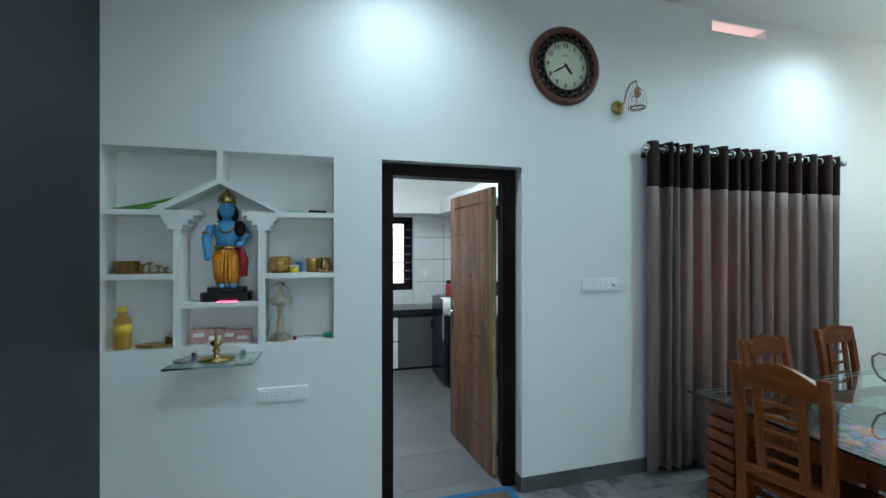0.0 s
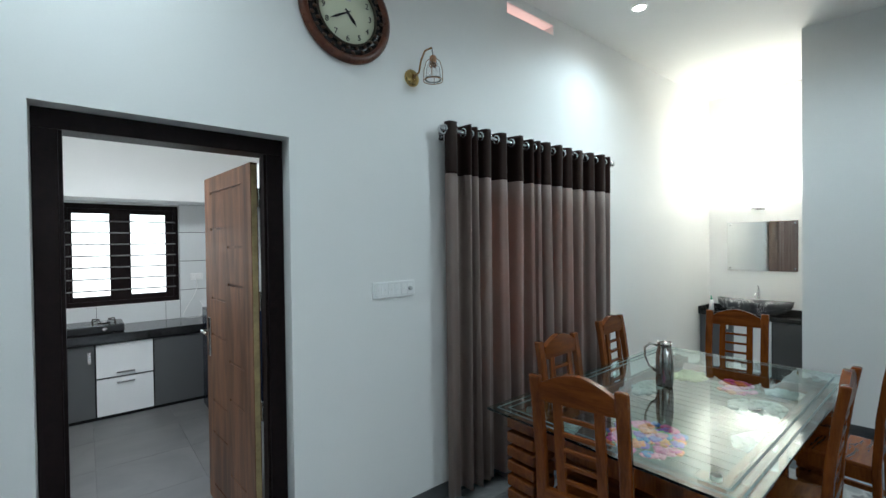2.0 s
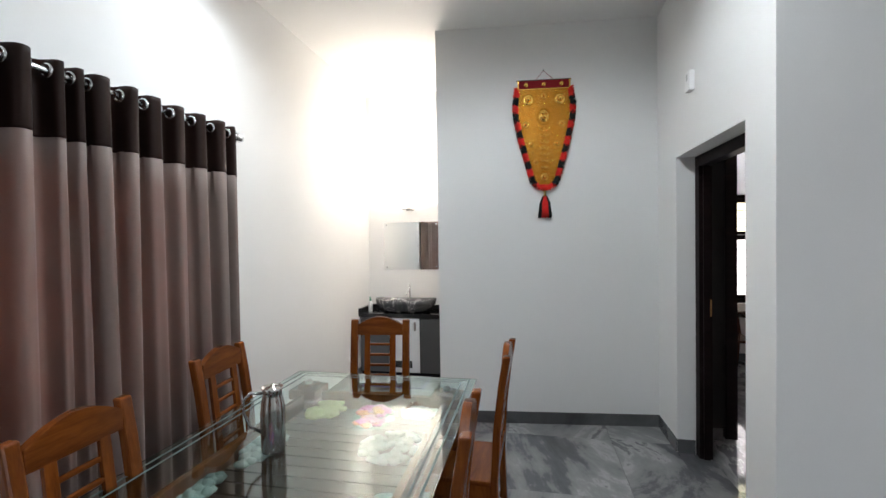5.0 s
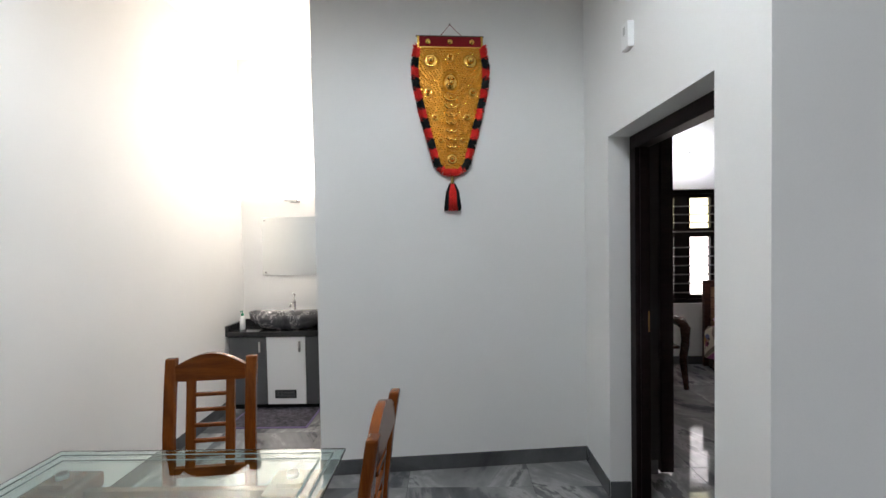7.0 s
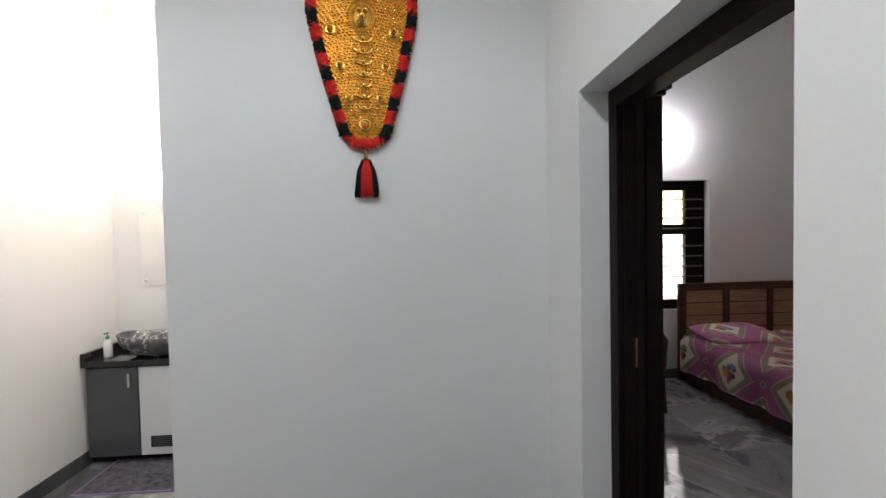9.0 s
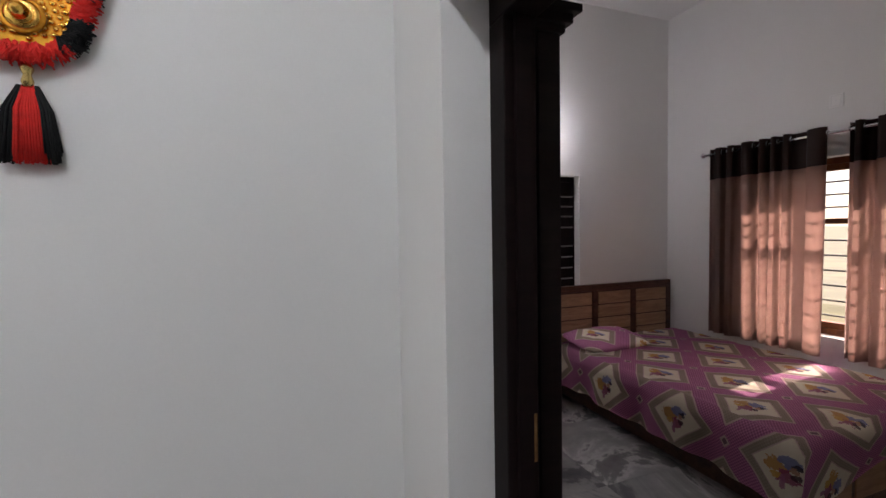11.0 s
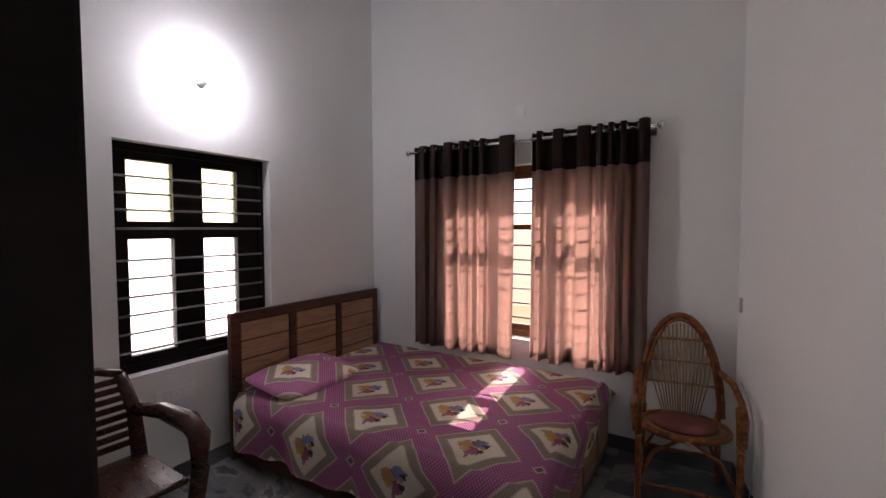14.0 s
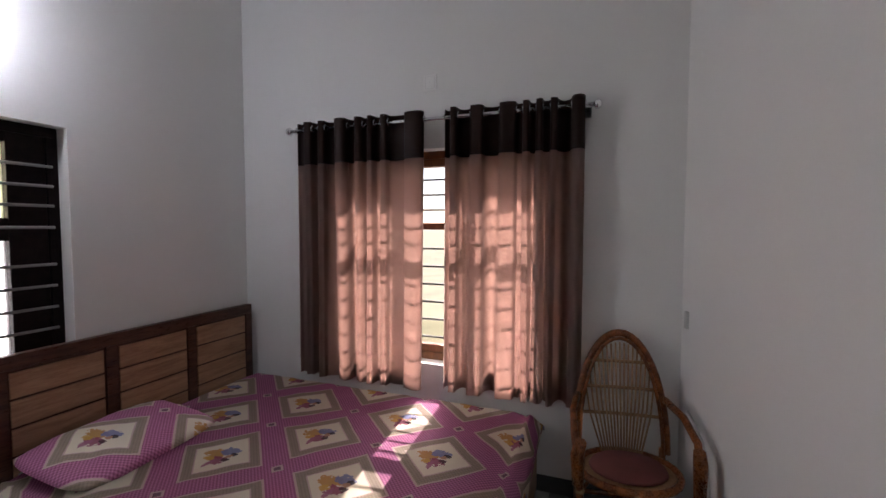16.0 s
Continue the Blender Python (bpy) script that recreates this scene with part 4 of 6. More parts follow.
# ---- cane chair ----
def cane_chair():
    t = thing("cane_chair", "round-backed varnished cane armchair with red seat cushion in the bedroom corner", "chair", pose(6.29, -2.70, 0, 0, 0, 9))
    t.scale = (0.94, 0.94, 1.0)
    # local: front is +y, back -y
    hoop = []
    for k in range(25):
        a = math.pi * k / 24
        hoop.append((0.245 * math.cos(a), -0.20 - 0.10 * math.sin(a), 0.42 + 0.61 * math.sin(a) ** 0.9))
    part("back_hoop", Shape().tube(hoop, 0.020, 8), M_CANE, t)
    inner = [(x * 0.90, y + 0.015, 0.42 + (z - 0.42) * 0.955) for x, y, z in hoop]
    part("inner_hoop", Shape().tube(inner, 0.010, 6), M_CANE, t)
    for k in range(17):
        x = -0.19 + 0.38 * k / 16
        top = 0.42 + 0.60 * max(0.0, 1 - (x / 0.235) ** 2) ** 0.45 * 0.94
        pts = [(x * 0.55, -0.17, 0.42), (x * 0.85, -0.225, 0.42 + (top - 0.42) * 0.5), (x, -0.275, top)]
        part("rib", Shape().tube(pts, 0.0055, 5), M_CANELT, t, "pale split-cane rib")
    for z in (0.60, 0.74, 0.88):
        hw = 0.235 * max(0.05, 1 - ((z - 0.42) / 0.63) ** 2.4) ** 0.5
        pts = [(hw * (k / 4 - 1), -0.215 - 0.06 * (z - 0.42) / 0.6 - 0.012 * (1 - (k / 4 - 1) ** 2), z) for k in range(9)]
        part("cross_band", Shape().tube(pts, 0.009, 6), M_CANELT, t)
    ring = [(0.25 * math.cos(a), -0.005 + 0.205 * math.sin(a), 0.41) for a in [2 * math.pi * k / 24 for k in range(24)]]
    part("seat_ring", Shape().tube(ring, 0.020, 8, True), M_CANE, t)
    part("seat_weave", Shape().lathe([(0.24, 0.395), (0.245, 0.405), (0.22, 0.415)], (0, -0.005, 0), 24, squash=(1, 0.84)), M_CANELT, t)
    part("cushion", Shape().lathe([(0.15, 0.413), (0.195, 0.422), (0.185, 0.438), (0.09, 0.446)], (0, -0.005, 0), 24, squash=(1, 0.82)), M_CUSHION, t, "faded red round seat cushion")
    for sx in (-1, 1):
        arm = [(sx * 0.235, -0.22, 0.70), (sx * 0.275, -0.05, 0.68), (sx * 0.285, 0.12, 0.63), (sx * 0.275, 0.20, 0.52), (sx * 0.265, 0.21, 0.38), (sx * 0.265, 0.22, 0.0)]
        part("arm", Shape().tube(arm, 0.019, 8), M_CANE, t)
        wide = [(sx * 0.262, 0.205, 0.63), (sx * 0.276, 0.185, 0.56), (sx * 0.272, 0.20, 0.42)]
        part("arm_wrap", Shape().tube(wide, [0.028, 0.034, 0.028], 8), M_CANE, t)
        part("back_leg", Shape().tube([(sx * 0.22, -0.20, 0.45), (sx * 0.235, -0.23, 0.0)], 0.018, 8), M_CANE, t)
        part("side_stretcher", Shape().tube([(sx * 0.262, 0.21, 0.14), (sx * 0.232, -0.22, 0.14)], 0.012, 6), M_CANE, t)
        part("brace", Shape().tube([(sx * 0.26, 0.20, 0.14), (sx * 0.18, 0.17, 0.30), (sx * 0.03, 0.15, 0.385)], 0.011, 6), M_CANE, t)
        part("brace", Shape().tube([(sx * 0.23, -0.21, 0.12), (sx * 0.16, -0.15, 0.28), (0, -0.10, 0.385)], 0.011, 6), M_CANE, t)
    part("front_stretcher", Shape().tube([(-0.262, 0.21, 0.12), (0.262, 0.21, 0.12)], 0.013, 6), M_CANE, t)
    part("back_stretcher", Shape().tube([(-0.23, -0.22, 0.16), (0.23, -0.22, 0.16)], 0.013, 6), M_CANE, t)
    for x, y, z in ((0.26, 0.21, 0.12), (-0.26, 0.21, 0.12), (0.265, 0.205, 0.40), (-0.265, 0.205, 0.40), (0.0, 0.20, 0.40)):
        part("binding", Shape().ball((x, y, z), (0.024, 0.024, 0.022), 10, 6), M_CANELT, t, "pale cane binding")
    return t


cane_chair()


def moulded_chair():
    t = thing("plastic_armchair", "dark brown moulded plastic armchair with slatted back by the window", "chair", pose(8.50, -0.60, 0, 0, 0, 90))
    # local: front +y
    part("seat", Shape().box(-0.24, 0.24, -0.20, 0.27, 0.40, 0.43, 0.012), M_CHAIRPL, t)
    for sx in (-1, 1):
        part("back_post", Shape().tube([(sx * 0.23, -0.20, 0.40), (sx * 0.235, -0.27, 0.65), (sx * 0.20, -0.32, 0.83)], [0.04, 0.036, 0.03], 8), M_CHAIRPL, t)
        part("arm", Shape().tube([(sx * 0.235, -0.26, 0.64), (sx * 0.28, -0.05, 0.665), (sx * 0.285, 0.20, 0.66), (sx * 0.28, 0.29, 0.62), (sx * 0.275, 0.30, 0.45)], [0.030, 0.044, 0.052, 0.050, 0.034], 8), M_CHAIRPL, t)
        part("front_leg", Shape().tube([(sx * 0.275, 0.30, 0.48), (sx * 0.26, 0.28, 0.30), (sx * 0.27, 0.33, 0.0)], [0.042, 0.038, 0.026], 8), M_CHAIRPL, t)
        part("back_leg", Shape().tube([(sx * 0.23, -0.19, 0.42), (sx * 0.25, -0.28, 0.0)], [0.03, 0.02], 8), M_CHAIRPL, t)
    for k in range(8):
        z = 0.47 + k * 0.045
        y = -0.215 - 0.105 * (z - 0.42) / 0.4
        part("back_slat", Shape().box(-0.215, 0.215, y - 0.009, y + 0.009, z, z + 0.030, 0.004), M_CHAIRPL, t)
    part("top_rail", Shape().tube([(-0.20, -0.32, 0.83), (-0.1, -0.335, 0.865), (0.1, -0.335, 0.865), (0.20, -0.32, 0.83)], 0.022, 8), M_CHAIRPL, t)
    return t


moulded_chair()
tiled_floor("floor", "glossy grey veined floor tiles", M_FLOOR, [(0.35, 5.08, -4.0, YB), (0.35, 6.85, YB, PA[1]), (0.35, 8.13, PA[1], YD), (BD[0], BD[1], YB - 0.21, YB), (-2.5, 0.13, -4.0, YD), (0.13, 0.35, -4.0, 1.7)], 0.8, 0.1, 0.2)
tiled_floor("floor_bedroom", "glossy grey veined bedroom floor tiles", M_FLOOR, [(5.26, 9.02, -3.06, YB - 0.21)], 0.8, 0.3, -0.1)
tiled_floor("floor_kitchen", "plain grey matt kitchen floor tiles", M_KFLOOR, [(KD[0], KD[1], YD, YD + 0.22), (0.2, 3.6, YD + 0.22, 7.17)], 0.6, 0.15, 0.1)


# ---- shelf niche ----
def niche():
    t = thing("shelf_niche", "white plastered wall niche with temple-shaped shelves", "niche", None, "", "structure")
    f, b = YD + 0.002, YD + 0.186
    part("back_panel", Shape().box(NICHE[0] - 0.05, NICHE[1] + 0.05, YD + 0.221, YD + 0.245, NICHE[2] - 0.05, NICHE[3] + 0.05).box(NICHE[0], NICHE[1], b, YD + 0.221, NICHE[2], NICHE[3]), M_WALL, t)
    for x0, x1, z0, z1 in ((0.352, 0.64, 1.773, 1.80), (1.17, 1.49, 1.775, 1.803), (0.352, 0.672, 1.437, 1.465), (1.122, 1.49, 1.432, 1.46), (0.708, 1.085, 1.281, 1.308)):
        part("shelf", Shape().box(x0, x1, f, b, z0, z1, 0.002), M_WALL, t)
    for x0, x1 in ((0.672, 0.708), (1.085, 1.122)):
        part("pillar", Shape().box(x0, x1, f, b, 1.075, 1.70, 0.002), M_WALL, t)
    part("centre_post", Shape().box(0.879, 0.909, f, b, 1.975, 2.125, 0.002), M_WALL, t)
    part("gable", Shape().prism([(0.56, 1.80), (0.894, 1.985), (1.235, 1.803), (1.175, 1.803), (0.894, 1.950), (0.625, 1.80)], f + 0.001, b, "y"), M_WALL, t)
    for c, s in ((0.690, 1), (1.1035, -1)):
        q = Shape()
        for k, (a, d) in enumerate(((0.045, 0.025), (0.062, 0.05), (0.075, 0.075), (0.085, 0.10))):
            lo, hi = (c - a + 0.012 * k * 0, c + d) if s > 0 else (c - d, c + a)
            q.box(lo, hi, f + 0.0005 * k, b, 1.70 + k * 0.0255, 1.70 + (k + 1) * 0.0255)
        part("corbel", q, M_WALL, t)
    return t


niche()


def statue():
    s = Shape()
    s.slot = 3
    s.prism([(-0.125, -0.07), (0.125, -0.07), (0.145, -0.04), (0.145, 0.04), (0.125, 0.07), (-0.125, 0.07), (-0.145, 0.04), (-0.145, -0.04)], 0.0, 0.055, "z", 0.006)
    s.prism([(-0.10, -0.055), (0.10, -0.055), (0.115, 0), (0.10, 0.055), (-0.10, 0.055), (-0.115, 0)], 0.055, 0.085, "z", 0.004)
    s.slot = 1
    s.lathe([(0.050, 0.205), (0.076, 0.225), (0.078, 0.28), (0.064, 0.315)], (0, 0, 0), 20, "z", (1.0, 0.62))
    for sx in (-1, 1):
        s.tube([(sx * 0.034, -0.01, 0.095), (sx * 0.040, -0.014, 0.16), (sx * 0.038, -0.01, 0.28)], [0.026, 0.037, 0.044], 10)
    for k in range(-1, 2):
        s.tube([(0.02 * k, -0.050, 0.12), (0.022 * k, -0.054, 0.2), (0.016 * k, -0.042, 0.31)], 0.009, 6)
    s.slot = 4
    s.tube([(0.075, -0.03, 0.33), (0.10, -0.045, 0.25), (0.10, -0.03, 0.15)], [0.02, 0.028, 0.02], 8)
    s.slot = 2
    s.lathe([(0.068, 0.31), (0.075, 0.322), (0.068, 0.338)], (0, 0, 0), 18, "z", (1, 0.66))
    s.slot = 0
    s.ball((-0.02, -0.05, 0.095), (0.02, 0.04, 0.014))
    s.ball((0.045, -0.05, 0.095), (0.022, 0.038, 0.014))
    s.lathe([(0.062, 0.33), (0.066, 0.37), (0.080, 0.42), (0.084, 0.455), (0.05, 0.485), (0.028, 0.492), (0.028, 0.515)], (0, 0, 0), 18, "z", (1, 0.6))
    s.tube([(-0.085, 0, 0.455), (-0.118, -0.01, 0.38), (-0.105, -0.03, 0.29), (-0.10, -0.045, 0.25)], [0.027, 0.024, 0.019, 0.016], 10)
    s.tube([(0.085, 0, 0.455), (0.118, -0.01, 0.40), (0.09, -0.055, 0.345), (0.055, -0.07, 0.345)], [0.027, 0.024, 0.019, 0.016], 10)
    s.ball((0, -0.012, 0.556), (0.046, 0.046, 0.056))
    s.slot = 3
    s.ball((0, 0.020, 0.53), (0.064, 0.030, 0.075))
    s.ball((0.075, -0.03, 0.44), (0.035, 0.02, 0.05))
    s.slot = 2
    s.lathe([(0.048, 0.592), (0.055, 0.604), (0.052, 0.63), (0.034, 0.655), (0.014, 0.668), (0.005, 0.685)], (0, 0, 0), 16)
    s.tube([(0.052 * math.cos(a), -0.02 - 0.035 * abs(math.sin(a)), 0.485 - 0.07 * math.sin(a)) for a in [math.pi * k / 10 for k in range(11)]], 0.007, 6)
    for sx in (-1, 1):
        s.lathe([(0.026, -0.008), (0.028, 0), (0.026, 0.008)], (sx * 0.112, -0.008, 0.415), 10)
    ob = solo("statue", s, [M_SBLUE, M_SORANGE, M_BRASS, M_BLACK, M_SRED], "painted blue and orange figurine with gold crown on a black pedestal", "statue", pose(0.915, YD + 0.095, 1.3085))
    ob.scale = (0.90, 0.92, 0.91)
    return ob


M_SBLUE = paint("light_blue_enamel", (0.10, 0.33, 0.60), 0.3, 0.1, 12)
M_SORANGE = paint("orange_enamel", (0.72, 0.27, 0.015), 0.35, 0.15, 30)
M_SRED = paint("dark_red_enamel", (0.32, 0.02, 0.03), 0.4, 0.15, 30)
M_PINKBOX = paint("pink_printed_card", (0.60, 0.32, 0.30), 0.5, 0.35, 40, 120, 0)
M_LEAF = paint("green_banana_leaf", (0.09, 0.25, 0.03), 0.35, 0.25, 12, 90)
M_AMBER = glass("amber_oil", (0.92, 0.60, 0.14), 0.04, 1.3)
M_AMBER.node_tree.nodes["Principled BSDF"].inputs["Transmission Weight"].default_value = 0.85
M_YELLOW = paint("yellow_plastic", (0.72, 0.52, 0.03), 0.35, 0.05)
M_GREEN = paint("green_plastic", (0.02, 0.30, 0.16), 0.4, 0.1)
M_BLUEPL = paint("blue_plastic", (0.03, 0.16, 0.40), 0.4, 0.1)
M_WRAP = glass("crinkled_clear_plastic_wrap", (0.97, 0.98, 0.98), 0.12, 1.2)
M_WRAP.node_tree.nodes["Principled BSDF"].inputs["Transmission Weight"].default_value = 0.8
M_REDGLOW = glow("small_red_lamp", (1.0, 0.05, 0.12), 4.0)
M_WOVENGOLD = paint("woven_gold_straw", (0.40, 0.24, 0.06), 0.4, 0.6, 30, 60, 0.8, 0.6)
statue()
NY = YD + 0.09
solo("red_indicator_lamp", Shape().box(-0.05, 0.05, -0.004, 0.004, 0, 0.006, 0.002), M_REDGLOW, "small glowing red lamp under the figurine", "lamp", pose(0.93, YD + 0.012, 1.3085))
leaf = Shape()
leaf.prism([(-0.13, -0.035), (-0.05, -0.06), (0.06, -0.05), (0.15, 0.0), (0.06, 0.05), (-0.05, 0.055), (-0.13, 0.03)], 0.0, 0.012, "z", 0.004)
leaf.tube([(-0.14, 0, 0.016), (0.0, 0, 0.022), (0.16, 0, 0.04)], 0.006, 6)
solo("banana_leaf", leaf, M_LEAF, "folded green banana leaf on the upper niche shelf", "leaf", pose(0.515, NY, 1.802, 0, -9, 4)).scale = (1.1, 1.25, 1.3)


def pot(name, label, prof, x, z, mat=None, y=None, squash=(1, 1), cat="pot"):
    return solo(name, Shape().lathe(prof, n=20, squash=squash), mat or M_BRASS, label, cat, pose(x, y or NY, z))


pot("brass_bowl", "dull brass bowl on the niche shelf", [(0.045, 0), (0.058, 0.01), (0.056, 0.06), (0.062, 0.066), (0.050, 0.066), (0.045, 0.02)], 0.435, 1.4655, M_BRONZEW, cat="bowl")
tray = thing("brass_lamp_tray", "small brass oil lamps standing on a tray", "lamp tray", pose(0.565, NY - 0.02, 1.4655))
part("tray", Shape().box(-0.075, 0.075, -0.035, 0.035, 0, 0.008, 0.003), M_BRASS, tray)
for k, (dx, h) in enumerate(((-0.055, 0.05), (-0.02, 0.06), (0.02, 0.045), (0.055, 0.035))):
    part("lamp", Shape().lathe([(0.014, 0.008), (0.006, 0.014), (0.006, h - 0.015), (0.017, h - 0.008), (0.017, h), (0.004, h)], (dx, 0.005 * (-1) ** k, 0), 10), M_BRASS, tray)
bottle = thing("oil_bottle", "clear plastic bottle of amber oil with yellow cap", "bottle", pose(0.425, NY - 0.03, 1.0755))
part("body", Shape().lathe([(0.040, 0), (0.046, 0.006), (0.046, 0.11), (0.044, 0.13), (0.047, 0.15), (0.044, 0.19), (0.022, 0.225), (0.022, 0.24)], n=20), M_AMBER, bottle)
part("cap", Shape().lathe([(0.030, 0.24), (0.030, 0.272), (0.024, 0.276)], n=18), M_YELLOW, bottle, "yellow screw cap")
bottle.scale = (0.86, 0.86, 0.80)
part("wrapper", Shape().lathe([(0.0475, 0.10), (0.0475, 0.155)], n=20), M_YELLOW, bottle, "yellow paper label")
solo("brass_tray", Shape().lathe([(0.03, 0), (0.085, 0.004), (0.095, 0.018), (0.088, 0.018), (0.05, 0.008)], n=24, squash=(1, 0.55)), M_BRASS, "shallow brass tray with small brass pieces", "tray", pose(0.575, NY - 0.03, 1.0755))
pot("brass_cup", "small brass cup in the niche corner", [(0.022, 0), (0.026, 0.004), (0.024, 0.045), (0.028, 0.05), (0.02, 0.05)], 0.635, 1.0755, cat="cup")
pot("gold_basket", "round woven golden basket on the niche shelf", [(0.045, 0), (0.062, 0.02), (0.066, 0.05), (0.058, 0.085), (0.050, 0.092), (0.045, 0.07)], 1.195, 1.4605, M_WOVENGOLD, cat="basket")
tub = thing("small_tub", "small yellow tub with white rim", "tub", pose(1.272, NY - 0.04, 1.4605))
part("body", Shape().lathe([(0.022, 0), (0.025, 0.004), (0.025, 0.035)], n=16), M_YELLOW, tub)
part("lid", Shape().lathe([(0.027, 0.035), (0.027, 0.042), (0.02, 0.044)], n=16), M_PLASTIC, tub, "white lid")
solo("blue_box", Shape().box(-0.02, 0.02, -0.02, 0.02, 0, 0.06, 0.003), M_BLUEPL, "small blue and green box on the niche shelf", "box", pose(1.295, NY + 0.03, 1.4605))
solo("dark_tumbler", Shape().lathe([(0.034, 0), (0.040, 0.08), (0.036, 0.08), (0.03, 0.01)], n=18), M_WOVENGOLD, "engraved dark gold tumbler", "tumbler", pose(1.375, NY + 0.01, 1.4605))
pot("brass_pot", "round brass water pot with flared rim", [(0.028, 0), (0.042, 0.012), (0.046, 0.035), (0.030, 0.065), (0.032, 0.078), (0.042, 0.086), (0.036, 0.086), (0.028, 0.07)], 1.44, 1.4605, y=NY - 0.03)
solo("black_remote", Shape().box(-0.05, 0.05, -0.02, 0.02, 0, 0.02, 0.006), M_BLACK, "small black gadget on the upper niche shelf", "gadget", pose(1.40, NY, 1.8035, 0, 0, 8))
solo("blue_packet", Shape().box(-0.05, 0.05, -0.02, 0.02, 0, 0.010, 0.004), M_GREEN, "flat teal packet on the upper niche shelf", "packet", pose(1.27, NY, 1.8035, 0, 0, -6))
wrapped = thing("wrapped_brass_lamp", "brass oil lamp wrapped in clear plastic", "oil lamp", pose(1.195, NY - 0.02, 1.0755))
part("lamp", Shape().lathe([(0.055, 0), (0.058, 0.02), (0.03, 0.04), (0.014, 0.06), (0.02, 0.10), (0.012, 0.13), (0.014, 0.19), (0.05, 0.215), (0.052, 0.235), (0.02, 0.25), (0.008, 0.29), (0.012, 0.31), (0.003, 0.335)], n=18), M_BRASS, wrapped)
w = Shape()
w.lathe([(0.062, 0.002), (0.070, 0.04), (0.055, 0.10), (0.050, 0.16), (0.066, 0.22), (0.052, 0.28), (0.02, 0.33)], n=18)
for v in w.bm.verts:
    v.co.x *= 1 + 0.14 * noise.noise(v.co * 22)
    v.co.y *= 1 + 0.14 * noise.noise(v.co * 22 + Vector((4, 0, 0)))
part("wrapping", w, M_WRAP, wrapped, "crinkled clear plastic wrapping")
solo("green_knob", Shape().ball((0, 0, 0.016), (0.028, 0.02, 0.017)), M_GREEN, "small green lump of wrapping on the niche floor", "wrapping", pose(1.455, NY - 0.02, 1.0755))
solo("red_bead", Shape().ball((0, 0, 0.012), 0.012), M_SRED, "small red bead on the niche floor", "bead", pose(1.275, NY - 0.05, 1.0755))
for k, (x, w_, h, tilt) in enumerate(((0.815, 0.09, 0.075, 3), (0.965, 0.075, 0.066, -5))):
    bx = thing("incense_box", "pink printed card box standing in the niche", "box", pose(x, NY + 0.03 - k * 0.01, 1.0755, 0, 0, tilt), "incense boxes")
    part("carton", Shape().box(-w_, w_, -0.02, 0.02, 0, h, 0.002), M_PINKBOX, bx)
    part("print_bar", Shape().box(-w_ * 0.8, -w_ * 0.2, -0.0215, -0.02, h * 0.45, h * 0.75).box(w_ * 0.05, w_ * 0.75, -0.0215, -0.02, h * 0.2, h * 0.5), M_PLASTIC, bx, "pale printed bars")


def glass_shelf():
    t = thing("glass_shelf", "clear glass shelf on two chrome brackets under the niche", "shelf", pose(0.905, YD, 1.03))
    part("pane", Shape().prism([(-0.205, -0.27), (0.19, -0.27), (0.205, -0.012), (-0.16, -0.012)], -0.005, 0.005, "z", 0.001), M_GREENGLASS, t)
    for x in (-0.12, 0.115):
        part("bracket", Shape().box(x - 0.012, x + 0.012, -0.06, 0.0, -0.03, -0.006, 0.003).box(x - 0.012, x + 0.012, -0.06, 0.0, 0.006, 0.03, 0.003), M_CHROME, t, "chrome shelf bracket")
    return t


glass_shelf()
pot("brass_oil_lamp", "brass standing oil lamp with wide dish on the glass shelf", [(0.085, 0), (0.088, 0.006), (0.02, 0.012), (0.012, 0.03), (0.02, 0.045), (0.010, 0.06), (0.03, 0.078), (0.030, 0.09), (0.008, 0.10), (0.006, 0.13), (0.002, 0.145)], 0.905, 1.0355, y=YD - 0.13, cat="oil lamp")
solo("steel_dish", Shape().lathe([(0.02, 0), (0.035, 0.003), (0.042, 0.016), (0.038, 0.016), (0.02, 0.005)], n=18), M_STEEL, "small steel dish on the glass shelf", "dish", pose(0.76, YD - 0.17, 1.0355))


# ---- clock, wall lamp, switches ----
def lettering(text, size, depth=0.001):
    cu = bpy.data.curves.new("text", "FONT")
    cu.body, cu.size, cu.extrude, cu.align_x, cu.align_y = text, size, depth, "CENTER", "CENTER"
    tmp = bpy.data.objects.new("text", cu)
    scene.collection.objects.link(tmp)
    me = bpy.data.meshes.new_from_object(tmp.evaluated_get(bpy.context.evaluated_depsgraph_get()))
    bpy.data.objects.remove(tmp)
    return me


